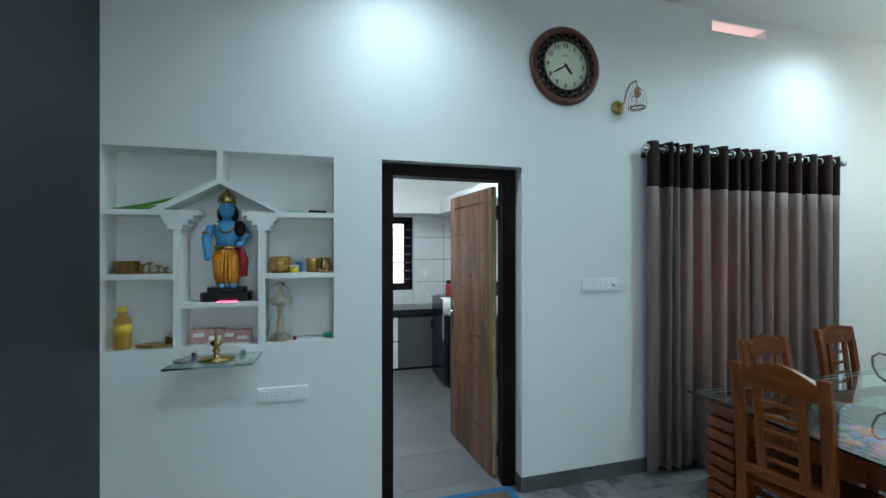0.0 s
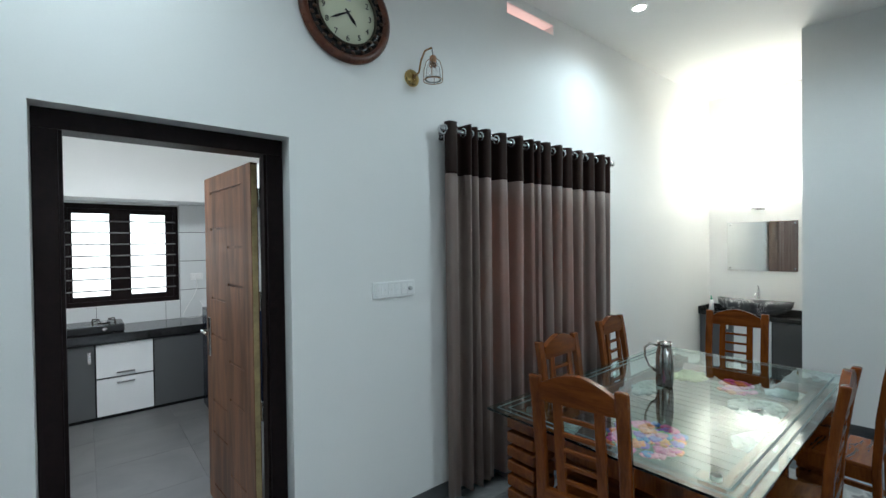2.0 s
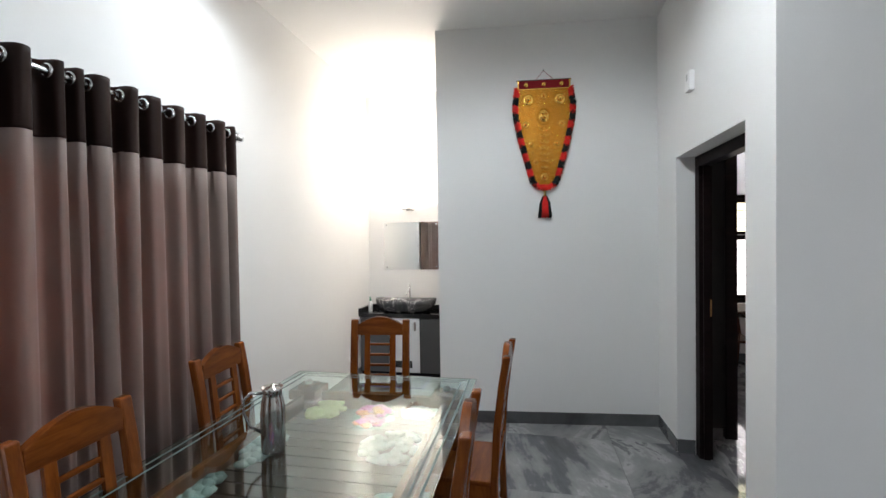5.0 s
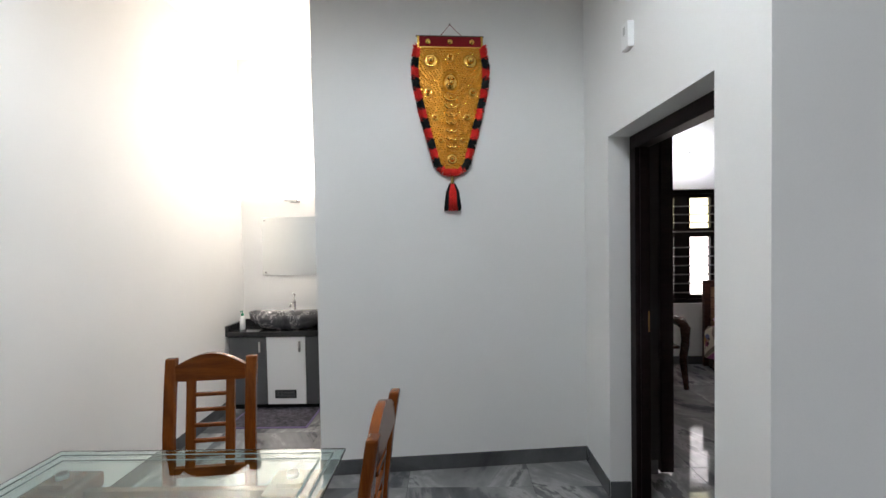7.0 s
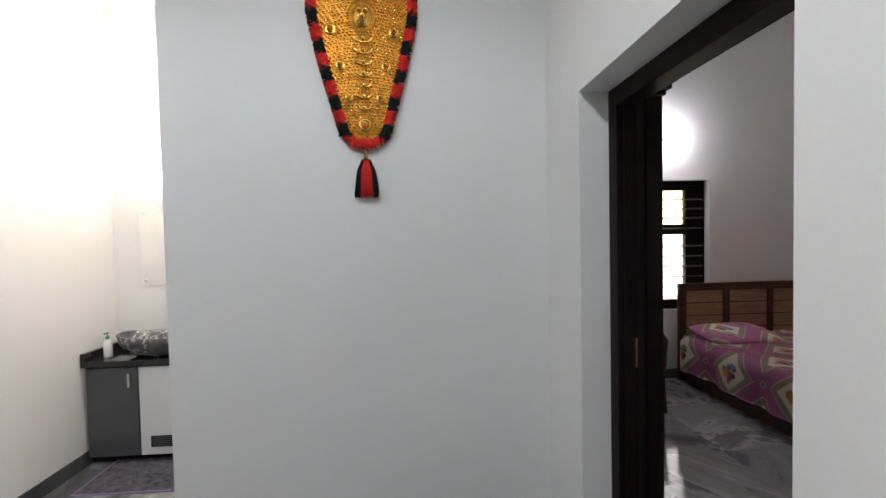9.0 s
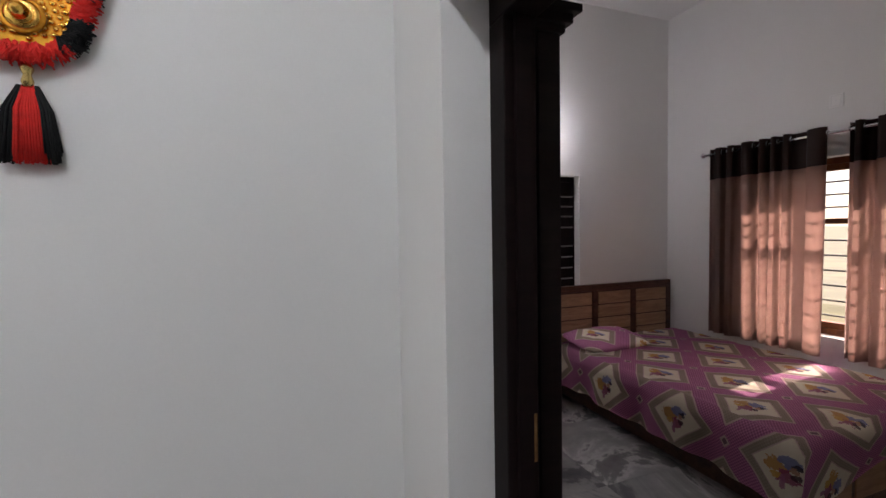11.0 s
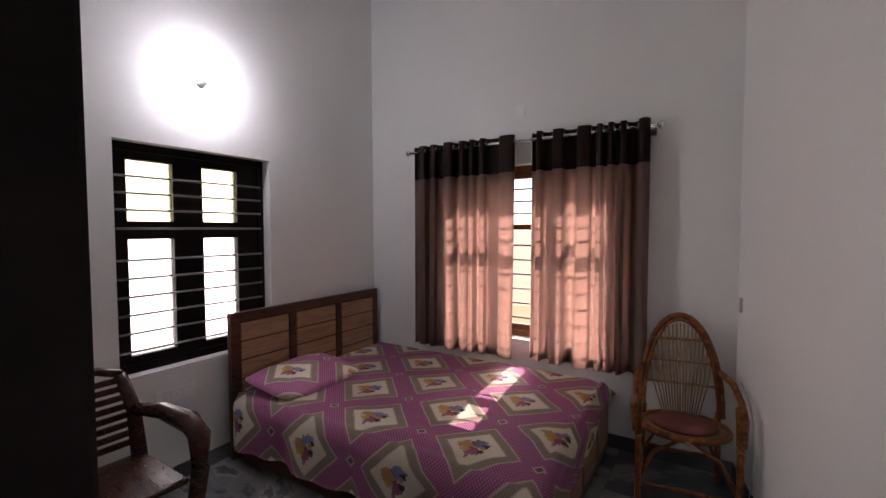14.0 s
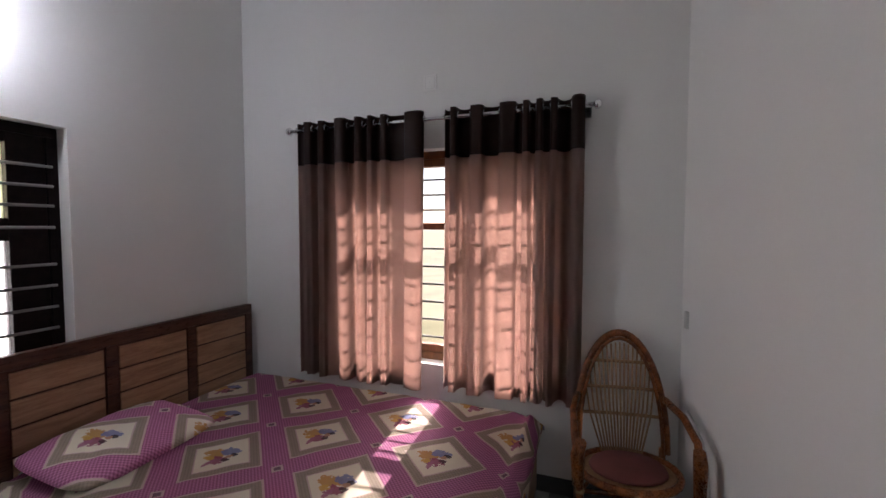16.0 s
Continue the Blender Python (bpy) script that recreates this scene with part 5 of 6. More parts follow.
def clock():
    t = thing("wall_clock", "round wall clock with carved brown wooden rim and cream dial", "clock", pose(2.996, YD, 2.823))
    part("rim", Shape().lathe([(0.255, 0.0), (0.262, -0.012), (0.258, -0.030), (0.235, -0.042), (0.222, -0.036), (0.216, -0.026), (0.214, 0.0)], n=64, axis="y", loop=True), M_TEAKDK, t, "polished brown wooden rim")
    part("carved_ring_bed", Shape().lathe([(0.218, -0.004), (0.218, -0.024), (0.168, -0.024), (0.166, -0.004)], n=64, axis="y", loop=True), M_BLACK, t)
    for k in range(44):
        a = 2 * math.pi * k / 44
        r = 0.193 + 0.011 * (-1) ** k
        part("carving", Shape().ball((r * math.cos(a), -0.026, r * math.sin(a)), (0.013, 0.008, 0.009), 8, 5), M_CARVE, t, "carved scroll")
    part("bezel", Shape().lathe([(0.172, -0.02), (0.172, -0.036), (0.164, -0.036), (0.163, -0.02)], n=64, axis="y", loop=True), M_BRONZE, t, "bronze bezel")
    part("dial", Shape().lathe([(0.165, -0.010), (0.165, -0.022), (0.001, -0.0221)], n=64, axis="y"), M_DIAL, t, "cream dial")
    for h in range(1, 13):
        a = radians(90 - 30 * h)
        ob = new("numeral", lettering(str(h), 0.042))
        ob.data.materials.append(M_BLACK)
        ob.parent = t
        ob.matrix_local = pose(0.134 * math.cos(a), -0.0235, 0.134 * math.sin(a), 90, 0, 0)
    part("maker_mark", Shape().box(-0.022, 0.022, -0.0235, -0.0225, 0.062, 0.074), M_GREYPL, t)
    for nm, ang, ln, wd in (("hour_pointer", 90 - 30 * 4.66, 0.078, 0.010), ("minute_pointer", 90 - 6 * 40, 0.118, 0.006)):
        s = Shape().prism([(-0.02, -wd * 0.4), (ln * 0.6, -wd), (ln, 0), (ln * 0.6, wd), (-0.02, wd * 0.4)], -0.027, -0.025, "y")
        part(nm, s, M_BLACK, t, m=pose(0, 0, 0, 0, -ang, 0))
    part("hub", Shape().lathe([(0.008, -0.022), (0.008, -0.030), (0.004, -0.032)], n=12, axis="y"), M_BLACK, t)
    return t


M_CARVE = paint("dark_antique_carving", (0.075, 0.04, 0.022), 0.4, 0.4, 40, 200, 0.2)
M_BRONZE = metal("dark_bronze", (0.10, 0.085, 0.06), 0.4)
M_DIAL = paint("cream_dial_paper", (0.72, 0.74, 0.56), 0.5, 0.04)
clock()


def sconce():
    t = thing("wall_lamp", "unlit brass wall lamp with glass bell in wire cage", "wall lamp", pose(3.42, YD, 2.585))
    t.scale = (0.9, 0.9, 0.9)
    part("base", Shape().lathe([(0.056, 0), (0.056, -0.008), (0.045, -0.022), (0.015, -0.028)], n=24, axis="y"), M_BRASS, t, "round brass wall plate")
    arm = [(0.0, -0.025, 0.0), (0.01, -0.07, 0.02), (0.012, -0.09, 0.09), (0.03, -0.11, 0.15), (0.07, -0.13, 0.175)]
    part("arm", Shape().tube(arm, 0.006), M_BRONZEW, t)
    part("cord", Shape().tube([(0.07, -0.13, 0.175), (0.075, -0.135, 0.12)], 0.003), M_DARKMETAL, t)
    part("socket", Shape().lathe([(0.010, 0.125), (0.022, 0.115), (0.024, 0.055), (0.020, 0.05)], (0.075, -0.135, 0), 16), M_COPPER, t, "copper lamp socket")
    part("bulb", Shape().lathe([(0.012, 0.05), (0.026, 0.02), (0.022, -0.005), (0.006, -0.014)], (0.075, -0.135, 0), 16), M_GLASS, t)
    part("bell", Shape().lathe([(0.030, 0.075), (0.044, 0.04), (0.050, -0.02), (0.052, -0.035), (0.050, -0.035), (0.048, -0.02), (0.042, 0.04), (0.028, 0.075)], (0.075, -0.135, 0), 20, loop=True), M_GLASS, t)
    ring = [(0.075 + 0.062 * math.cos(a), -0.135 + 0.062 * math.sin(a), -0.038) for a in [2 * math.pi * k / 20 for k in range(20)]]
    part("cage_ring", Shape().tube(ring, 0.003, 6, True), M_BRONZEW, t)
    for k in range(4):
        a = math.pi / 4 + math.pi * k / 2
        part("cage_wire", Shape().tube([(0.075 + r * math.cos(a), -0.135 + r * math.sin(a), z) for r, z in ((0.02, 0.105), (0.045, 0.085), (0.06, 0.03), (0.062, -0.038))], 0.0022, 6), M_BRONZEW, t)
    return t


sconce()


def switch_plate(label, m, w, h, modules):
    t = thing("switch_board", label, "switch", m)
    part("plate", Shape().box(0, w, -0.012, 0, 0, h, 0.004), M_PLASTIC, t)
    n = len(modules)
    # slightly darker inset paints the shade in the gaps between modules
    part("inner_frame", Shape().box(0.010, w - 0.010, -0.0126, -0.012, 0.010, h - 0.010), M_SHADELINE, t)
    for k, kind in enumerate(modules):
        a = 0.014 + (w - 0.028) * k / n
        b = 0.014 + (w - 0.028) * (k + 1) / n
        part("rocker" if kind == "s" else "socket", Shape().box(a + 0.003, b - 0.003, -0.015, -0.012, 0.014, h - 0.014, 0.002), M_PLASTIC, t)
        if kind == "p":
            for dx, dz in ((-0.008, -0.006), (0.008, -0.006), (0, 0.010)):
                part("pin_hole", Shape().lathe([(0.0022, -0.0152), (0.0022, -0.0158)], ((a + b) / 2 + dx, 0, h / 2 + dz), 8, "y"), M_BLACK, t)
        if kind == "d":
            part("knob", Shape().lathe([(0.013, -0.015), (0.011, -0.028), (0.004, -0.029)], ((a + b) / 2, 0, h / 2), 16, "y"), M_GREYPL, t)
        if kind == "s":
            part("mark", Shape().box((a + b) / 2 - 0.003, (a + b) / 2 + 0.003, -0.0158, -0.0152, h / 2 - 0.006, h / 2 + 0.006), M_SHADELINE, t)
    return t


switch_plate("white plastic switch board with rockers and a fan knob", pose(3.13, YD, 1.303), 0.285, 0.09, "sssssd")
switch_plate("white plastic socket board under the niche", pose(1.082, YD, 0.748), 0.266, 0.08, "ppps")
switch_plate("white wall socket plate in the kitchen", pose(2.84, 7.158, 1.225), 0.13, 0.075, "ps")
switch_plate("white blank switch plate above the curtains", pose(7.525, -3.06, 2.475, 0, 0, 180), 0.09, 0.10, "s")
switch_plate("white socket plate below the bedroom window", pose(9.02, -1.05, 0.51, 0, 0, -90), 0.24, 0.09, "pps")

chime = thing("door_chime", "small white box on the wall over the bedroom door", "chime", pose(6.045, YB, 2.53, 0, 0, 180))
part("case", Shape().box(-0.04, 0.04, -0.035, 0, 0, 0.13, 0.006), M_PLASTIC, chime)
part("window_slot", Shape().box(-0.012, 0.012, -0.0365, -0.035, 0.07, 0.11), M_GREYPL, chime)


# ---- caparison on the pier wall ----
def caparison():
    t = thing("wall_hanging", "gold ceremonial wall hanging with red and black woollen fringe", "wall hanging", pose(PA[0] + (PA[1] - 1.478) / (PA[1] - YB) * (PB[0] - PA[0]), 1.480, 1.997, 0, 0, -84.5))
    t.scale = (0.975, 0.975, 0.975)
    # local: x to the viewer's right, y into the wall, z up from the lower tip
    half = [(0.0, 0.045), (0.045, 0.048), (0.083, 0.085), (0.106, 0.172), (0.140, 0.298), (0.174, 0.424), (0.202, 0.55), (0.220, 0.637), (0.223, 0.75), (0.205, 0.87)]
    outline = [(x, z) for x, z in half] + [(-x, z) for x, z in half[:0:-1]]
    part("backing", Shape().prism(outline, -0.022, -0.004, "y"), M_GOLDDK, t, "gold field, colour darkened as shade between the beads")

    def width(z):
        for (xa, za), (xb, zb) in zip(half, half[1:]):
            if za <= z <= zb:
                return xa + (xb - xa) * (z - za) / max(1e-6, zb - za)
        return 0.21 if 0.87 <= z < 0.93 else 0
    s = Shape()
    row = 0
    rb = random.Random(9)
    z = 0.06
    while z < 0.91:
        w = width(z) - 0.006
        n = max(1, int(2 * w / 0.0185))
        for k in range(n + 1):
            x = -w + 2 * w * (k + (0.5 if row % 2 and k < n else 0)) / n
            zz = z - 0.055 * (x / 0.22) ** 2 * min(1, z / 0.5) + rb.uniform(-0.002, 0.002)
            if 0.06 < zz < 0.865 and abs(x) < width(zz):
                s.ball((x + rb.uniform(-0.0015, 0.0015), -0.023, zz), (0.0082 * rb.uniform(0.8, 1.2), 0.010 * rb.uniform(0.7, 1.2), 0.0068), 6, 4)
        z += 0.0155
        row += 1
    part("bead_field", s, M_GOLD, t, "rows of small gold beads")
    for x, z, r in ((-0.135, 0.78, 0.034), (0.135, 0.78, 0.034), (0, 0.81, 0.018), (-0.155, 0.57, 0.021), (0.15, 0.57, 0.021), (-0.112, 0.40, 0.018), (0.108, 0.40, 0.018), (-0.075, 0.245, 0.015), (0.078, 0.245, 0.015), (0, 0.115, 0.026)):
        # dark ring paints the shade round each boss
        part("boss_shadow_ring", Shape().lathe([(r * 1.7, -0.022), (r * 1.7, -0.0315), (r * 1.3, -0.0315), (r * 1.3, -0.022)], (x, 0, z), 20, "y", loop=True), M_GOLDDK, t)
        part("boss", Shape().lathe([(r * 1.35, -0.024), (r * 1.35, -0.034), (r * 0.9, -0.036), (r * 0.75, -0.034), (r * 0.72, -0.055), (r * 0.4, -0.072), (0.001, -0.076)], (x, 0, z), 18, "y"), M_GOLD, t, "domed gold boss")
    # darker gold ring paints the same shade round the centre boss
    part("centre_rosette", Shape().lathe([(0.066, -0.022), (0.066, -0.031), (0.046, -0.031), (0.046, -0.022)], (0, 0, 0.64), 26, "y", (1, 1.2), True), M_GOLDDK, t)
    part("centre_boss", Shape().lathe([(0.048, -0.022), (0.048, -0.03), (0.036, -0.033), (0.026, -0.045), (0.001, -0.052)], (0, 0, 0.64), 22, "y", (1, 1.25)).ball((-0.016, -0.062, 0.655), 0.014).ball((0.016, -0.062, 0.655), 0.014).ball((0, -0.066, 0.625), 0.018), M_GOLD, t, "large embossed centre boss")
    for k in range(7):
        z = 0.545 - k * 0.056
        s = Shape()
        r = 0.050 - k * 0.003
        # darker gold fill paints the shade inside the crescent
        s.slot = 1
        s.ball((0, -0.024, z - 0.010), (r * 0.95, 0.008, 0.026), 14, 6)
        s.slot = 0
        s.tube([(r * 0.9 * math.cos(a), -0.03, z + 0.6 * r * math.sin(a)) for a in [math.pi + math.pi * q / 10 for q in range(11)]], 0.008, 6)
        s.ball((0, -0.034, z - 0.012), (0.014, 0.014, 0.014))
        part("crescent", s, [M_GOLD, M_GOLDDK], t, "gold crescent with a bead")
    part("top_band", Shape().box(-0.222, 0.222, -0.03, -0.004, 0.875, 0.945, 0.004), M_CRIMSON, t, "crimson velvet band")
    part("band_trim", Shape().box(-0.224, 0.224, -0.034, -0.004, 0.866, 0.876, 0.002).box(-0.224, -0.212, -0.034, -0.0305, 0.876, 0.945).box(0.212, 0.224, -0.034, -0.0305, 0.876, 0.945), M_GOLD, t, "gold trim")
    part("top_rod", Shape().tube([(-0.232, -0.018, 0.95), (0.232, -0.018, 0.95)], 0.007), M_BRONZE, t)
    for x in (-0.15, 0.0, 0.15):
        part("stud", Shape().lathe([(0.020, -0.030), (0.018, -0.034), (0.010, -0.040), (0.001, -0.043)], (x, 0, 0.91), 14, "y"), M_GOLD, t)
    part("cord", Shape().tube([(-0.07, -0.012, 0.95), (0, -0.008, 1.035), (0.09, -0.012, 0.95)], 0.0025, 5), M_SRED, t)
    part("nail", Shape().tube([(0, 0.0, 1.035), (0, -0.02, 1.035)], 0.004, 6), M_BLACK, t)
    # fringe: tufts of wool along the outline, alternating
    path = [Vector((x, 0, z)) for x, z in half]
    acc, total = [0.0], 0.0
    for a, b in zip(path, path[1:]):
        total += (b - a).length
        acc.append(total)
    n = 13
    rnd = random.Random(4)
    for side in (-1, 1):
        for k in range(n):
            s = Shape()
            for q in range(58):
                d = total * (k + rnd.random()) / n
                j = max(i for i in range(len(acc)) if acc[i] <= d)
                j = min(j, len(path) - 2)
                p = path[j].lerp(path[j + 1], (d - acc[j]) / (acc[j + 1] - acc[j]))
                dr = (path[j + 1] - path[j]).normalized()
                nrm = Vector((dr.z, 0, -dr.x))
                for w_ in range(3):
                    c = p + nrm * rnd.uniform(-0.006, 0.012)
                    e = p + nrm * rnd.uniform(0.022, 0.050) + dr * rnd.uniform(-0.022, 0.022)
                    y0, y1 = -0.02 + rnd.uniform(-0.016, 0.010), -0.018 + rnd.uniform(-0.030, 0.014)
                    s.tube([(side * c.x, y0, c.z), (side * e.x, y1, e.z)], [0.0035, 0.0022], 4)
            part("fringe_tuft", s, M_RED if (k // 1) % 2 == 0 else M_BLKWOOL, t, "red wool tuft" if k % 2 == 0 else "black wool tuft")
    part("tassel_neck", Shape().lathe([(0.010, 0.005), (0.014, -0.01), (0.008, -0.025), (0.013, -0.04), (0.010, -0.055)], (0, -0.02, 0), 12), M_BRASS, t, "brass tassel neck")
    for mt, nm, lo, hi in ((M_RED, "tassel", -0.032, 0.032), (M_BLKWOOL, "tassel_side", 0.034, 0.056)):
        s = Shape()
        for q in range(130):
            x = rnd.uniform(lo, hi)
            if nm == "tassel_side" and q % 2:
                x = -x
            y = -0.02 + rnd.uniform(-0.02, 0.012)
            s.tube([(x * 0.35, -0.02, -0.05), (x * 0.8, y, -0.11), (x * rnd.uniform(0.9, 1.1), y, -0.205 - rnd.uniform(0, 0.035))], 0.0028, 4)
        part(nm, s, mt, t, "red wool tassel" if mt is M_RED else "black wool strands")
    return t


caparison()


# ---- wash alcove ----
def vanity():
    t = thing("vanity_cabinet", "low wash cabinet with dark grey and white doors", "cabinet", pose(7.95, 3.02, 0))
    # local y from -0.57 to 0.572, front at x = -0.19
    part("carcass", Shape().box(-0.17, 0.172, -0.575, 0.57, 0.05, 0.70), M_BLACK, t)
    part("plinth", Shape().box(-0.14, 0.172, -0.57, 0.57, 0.0, 0.05), M_BLACK, t)
    for a, b, mt, nm in ((0.215, 0.56, M_GREYLAM, "grey"), (-0.155, 0.205, M_WHITELAM, "white"), (-0.57, -0.165, M_GREYLAM, "grey")):
        d = part("door", Shape().box(-0.19, -0.17, a, b, 0.06, 0.69, 0.002), mt, t, nm + " laminate door")
        hy = a + 0.05 if nm == "grey" and a > 0 else a + 0.05
        part("handle", Shape().box(-0.205, -0.19, hy - 0.012, hy + 0.012, 0.55, 0.65, 0.004), M_STEEL, d, "steel handle")
        if nm == "white":
            part("vent", Shape().box(-0.193, -0.19, a + 0.09, b - 0.07, 0.115, 0.195, 0.001), M_BLACK, d, "black louvred vent")
            for k in range(5):
                z = 0.125 + k * 0.014
                part("vent_slat", Shape().box(-0.196, -0.193, a + 0.10, b - 0.08, z, z + 0.006), M_GREYLAM, d)
    return t


vanity()
solo("granite_worktop", Shape().box(7.735, 8.128, 2.445, 3.596, 0.702, 0.745, 0.004).box(7.735, 8.128, 3.565, 3.596, 0.745, 0.80, 0.003).box(8.10, 8.128, 2.445, 3.565, 0.745, 0.80, 0.003), M_GRANITE, "polished black granite worktop with upstand", "worktop")


def basin():
    t = thing("wash_basin", "boat-shaped black marble wash basin with white veins", "basin", pose(7.905, 3.06, 0.746))
    s = Shape()
    rings = []
    n = 32
    prof = [(0.62, 0.0), (0.80, 0.03), (0.97, 0.10), (1.0, 0.145), (0.94, 0.145), (0.88, 0.10), (0.62, 0.04), (0.02, 0.035)]
    for r, z in prof:
        ring = []
        for k in range(n):
            a = 2 * math.pi * k / n
            c, q = math.cos(a), math.sin(a)
            x = 0.17 * r * math.copysign(abs(c) ** 0.75, c)
            y = 0.37 * r * math.copysign(abs(q) ** 0.75, q)
            ring.append(s.bm.verts.new((x, y, z + (0.02 * abs(q) ** 3 if z > 0.12 else 0))))
        rings.append(ring)
    for a, b in zip(rings, rings[1:]):
        for k in range(n):
            s.face([a[k], a[(k + 1) % n], b[(k + 1) % n], b[k]], True)
    s.face(rings[0][::-1])
    s.face(rings[-1])
    part("bowl", s, M_BASIN, t)
    part("drain", Shape().lathe([(0.022, 0.037), (0.018, 0.041)], n=16), M_CHROME, t, "chrome drain")
    return t


basin()
tap = thing("basin_tap", "tall chrome basin tap", "tap", pose(8.075, 3.06, 0.746))
part("column", Shape().lathe([(0.022, 0), (0.020, 0.01), (0.014, 0.02), (0.014, 0.24), (0.016, 0.27), (0.010, 0.275)], n=16), M_CHROME, tap)
part("spout", Shape().tube([(0, 0, 0.225), (-0.06, 0, 0.23), (-0.13, 0, 0.215), (-0.135, 0, 0.195)], 0.011), M_CHROME, tap)
part("lever", Shape().tube([(0, 0, 0.275), (0.005, 0, 0.30), (-0.05, 0, 0.315)], 0.006), M_CHROME, tap)
soap = thing("soap_bottle", "white pump soap bottle with green top", "bottle", pose(7.86, 3.49, 0.746))
part("body", Shape().lathe([(0.028, 0), (0.032, 0.006), (0.032, 0.10), (0.02, 0.125), (0.012, 0.13)], n=18, squash=(1, 0.75)), M_PLASTIC, soap)
part("pump", Shape().lathe([(0.012, 0.13), (0.012, 0.15), (0.004, 0.152), (0.004, 0.17)], n=12).box(-0.03, 0.008, -0.006, 0.006, 0.168, 0.178, 0.002), M_GREEN, soap, "green pump head")
mirror = thing("wall_mirror", "frameless rectangular mirror with small round fixings", "mirror", pose(8.13, 3.045, 1.235))
part("sheet", Shape().box(-0.010, -0.004, -0.35, 0.35, 0, 0.585), M_MIRROR, mirror)
for y in (-0.32, 0.32):
    for z in (0.03, 0.555):
        part("fixing", Shape().lathe([(0.010, 0.0), (0.010, -0.013), (0.004, -0.015)], (0, y, z), 12, "x"), M_CHROME, mirror)
ml = thing("mirror_lamp", "slim wall lamp glowing above the mirror", "wall lamp", pose(8.13, 3.05, 1.98))
part("plate", Shape().box(-0.02, 0, -0.05, 0.05, -0.02, 0.02, 0.003), M_STEEL, ml)
part("arm", Shape().tube([(-0.02, 0, 0), (-0.10, 0, 0.0)], 0.006), M_STEEL, ml)
part("housing", Shape().box(-0.15, -0.08, -0.06, 0.06, -0.012, 0.012, 0.003), M_STEEL, ml, "slim metal lamp housing")
part("lens", Shape().box(-0.145, -0.085, -0.055, 0.055, 0.012, 0.016, 0.001), M_LAMP, ml, "glowing lens")
mat_rug = thing("floor_mat", "speckled purple and grey bath mat with lilac edge", "mat", pose(7.60, 3.08, 0.0))
part("tufted_top", Shape().box(-0.21, 0.21, -0.33, 0.33, 0.001, 0.012, 0.004), M_RUG, mat_rug)
part("border", Shape().box(-0.225, -0.21, -0.345, 0.345, 0.001, 0.010, 0.002).box(0.21, 0.225, -0.345, 0.345, 0.001, 0.010, 0.002).box(-0.21, 0.21, -0.345, -0.33, 0.001, 0.010, 0.002).box(-0.21, 0.21, 0.33, 0.345, 0.001, 0.010, 0.002), M_LILAC, mat_rug, "lilac edging")
dm = thing("door_mat", "brown woven door mat with blue border at the kitchen door", "mat", pose(2.37, 3.44, 0.0))
part("woven_top", Shape().box(-0.20, 0.22, -0.22, 0.20, 0.001, 0.010, 0.003), M_BROWNMAT, dm)
part("border", Shape().box(-0.25, -0.20, -0.27, 0.25, 0.001, 0.008, 0.002).box(0.22, 0.27, -0.27, 0.25, 0.001, 0.008, 0.002).box(-0.20, 0.22, -0.27, -0.22, 0.001, 0.008, 0.002).box(-0.20, 0.22, 0.20, 0.25, 0.001, 0.008, 0.002), M_BLUEMAT, dm, "blue border")


# ---- ceiling lights and bedroom lamp ----
# the two added, unseen lamps get a fixture as well
for dx, dy, dz in [*[(a, b, CEIL) for a, b in DOWN], (7.6, 3.12, CEIL), (1.9, 4.7, 3.15)]:
    dl = thing("ceiling_light", "small round recessed ceiling light, lit", "ceiling light", pose(dx, dy, dz), "ceiling downlights")
    part("trim_ring", Shape().lathe([(0.062, 0.0), (0.060, -0.006), (0.046, -0.008), (0.044, 0.0)], n=28, loop=True), M_PLASTIC, dl)
    part("lens", Shape().lathe([(0.045, -0.001), (0.044, -0.005), (0.001, -0.0055)], n=24), M_LAMP, dl, "glowing lens")
bl = thing("wall_bulb", "bare glowing bulb in a white holder on the bedroom wall", "wall lamp", pose(9.02, -1.375, 2.54))
part("back_box", Shape().box(-0.012, 0, -0.045, 0.045, -0.045, 0.045, 0.003), M_PLASTIC, bl)
part("holder", Shape().lathe([(0.030, -0.012), (0.020, -0.020), (0.018, -0.06), (0.020, -0.125), (0.014, -0.14)], n=18, axis="x"), M_PLASTIC, bl)
part("bulb", Shape().ball((-0.172, 0, 0), (0.034, 0.031, 0.031), 16, 10), M_BULB, bl, "glowing bulb")


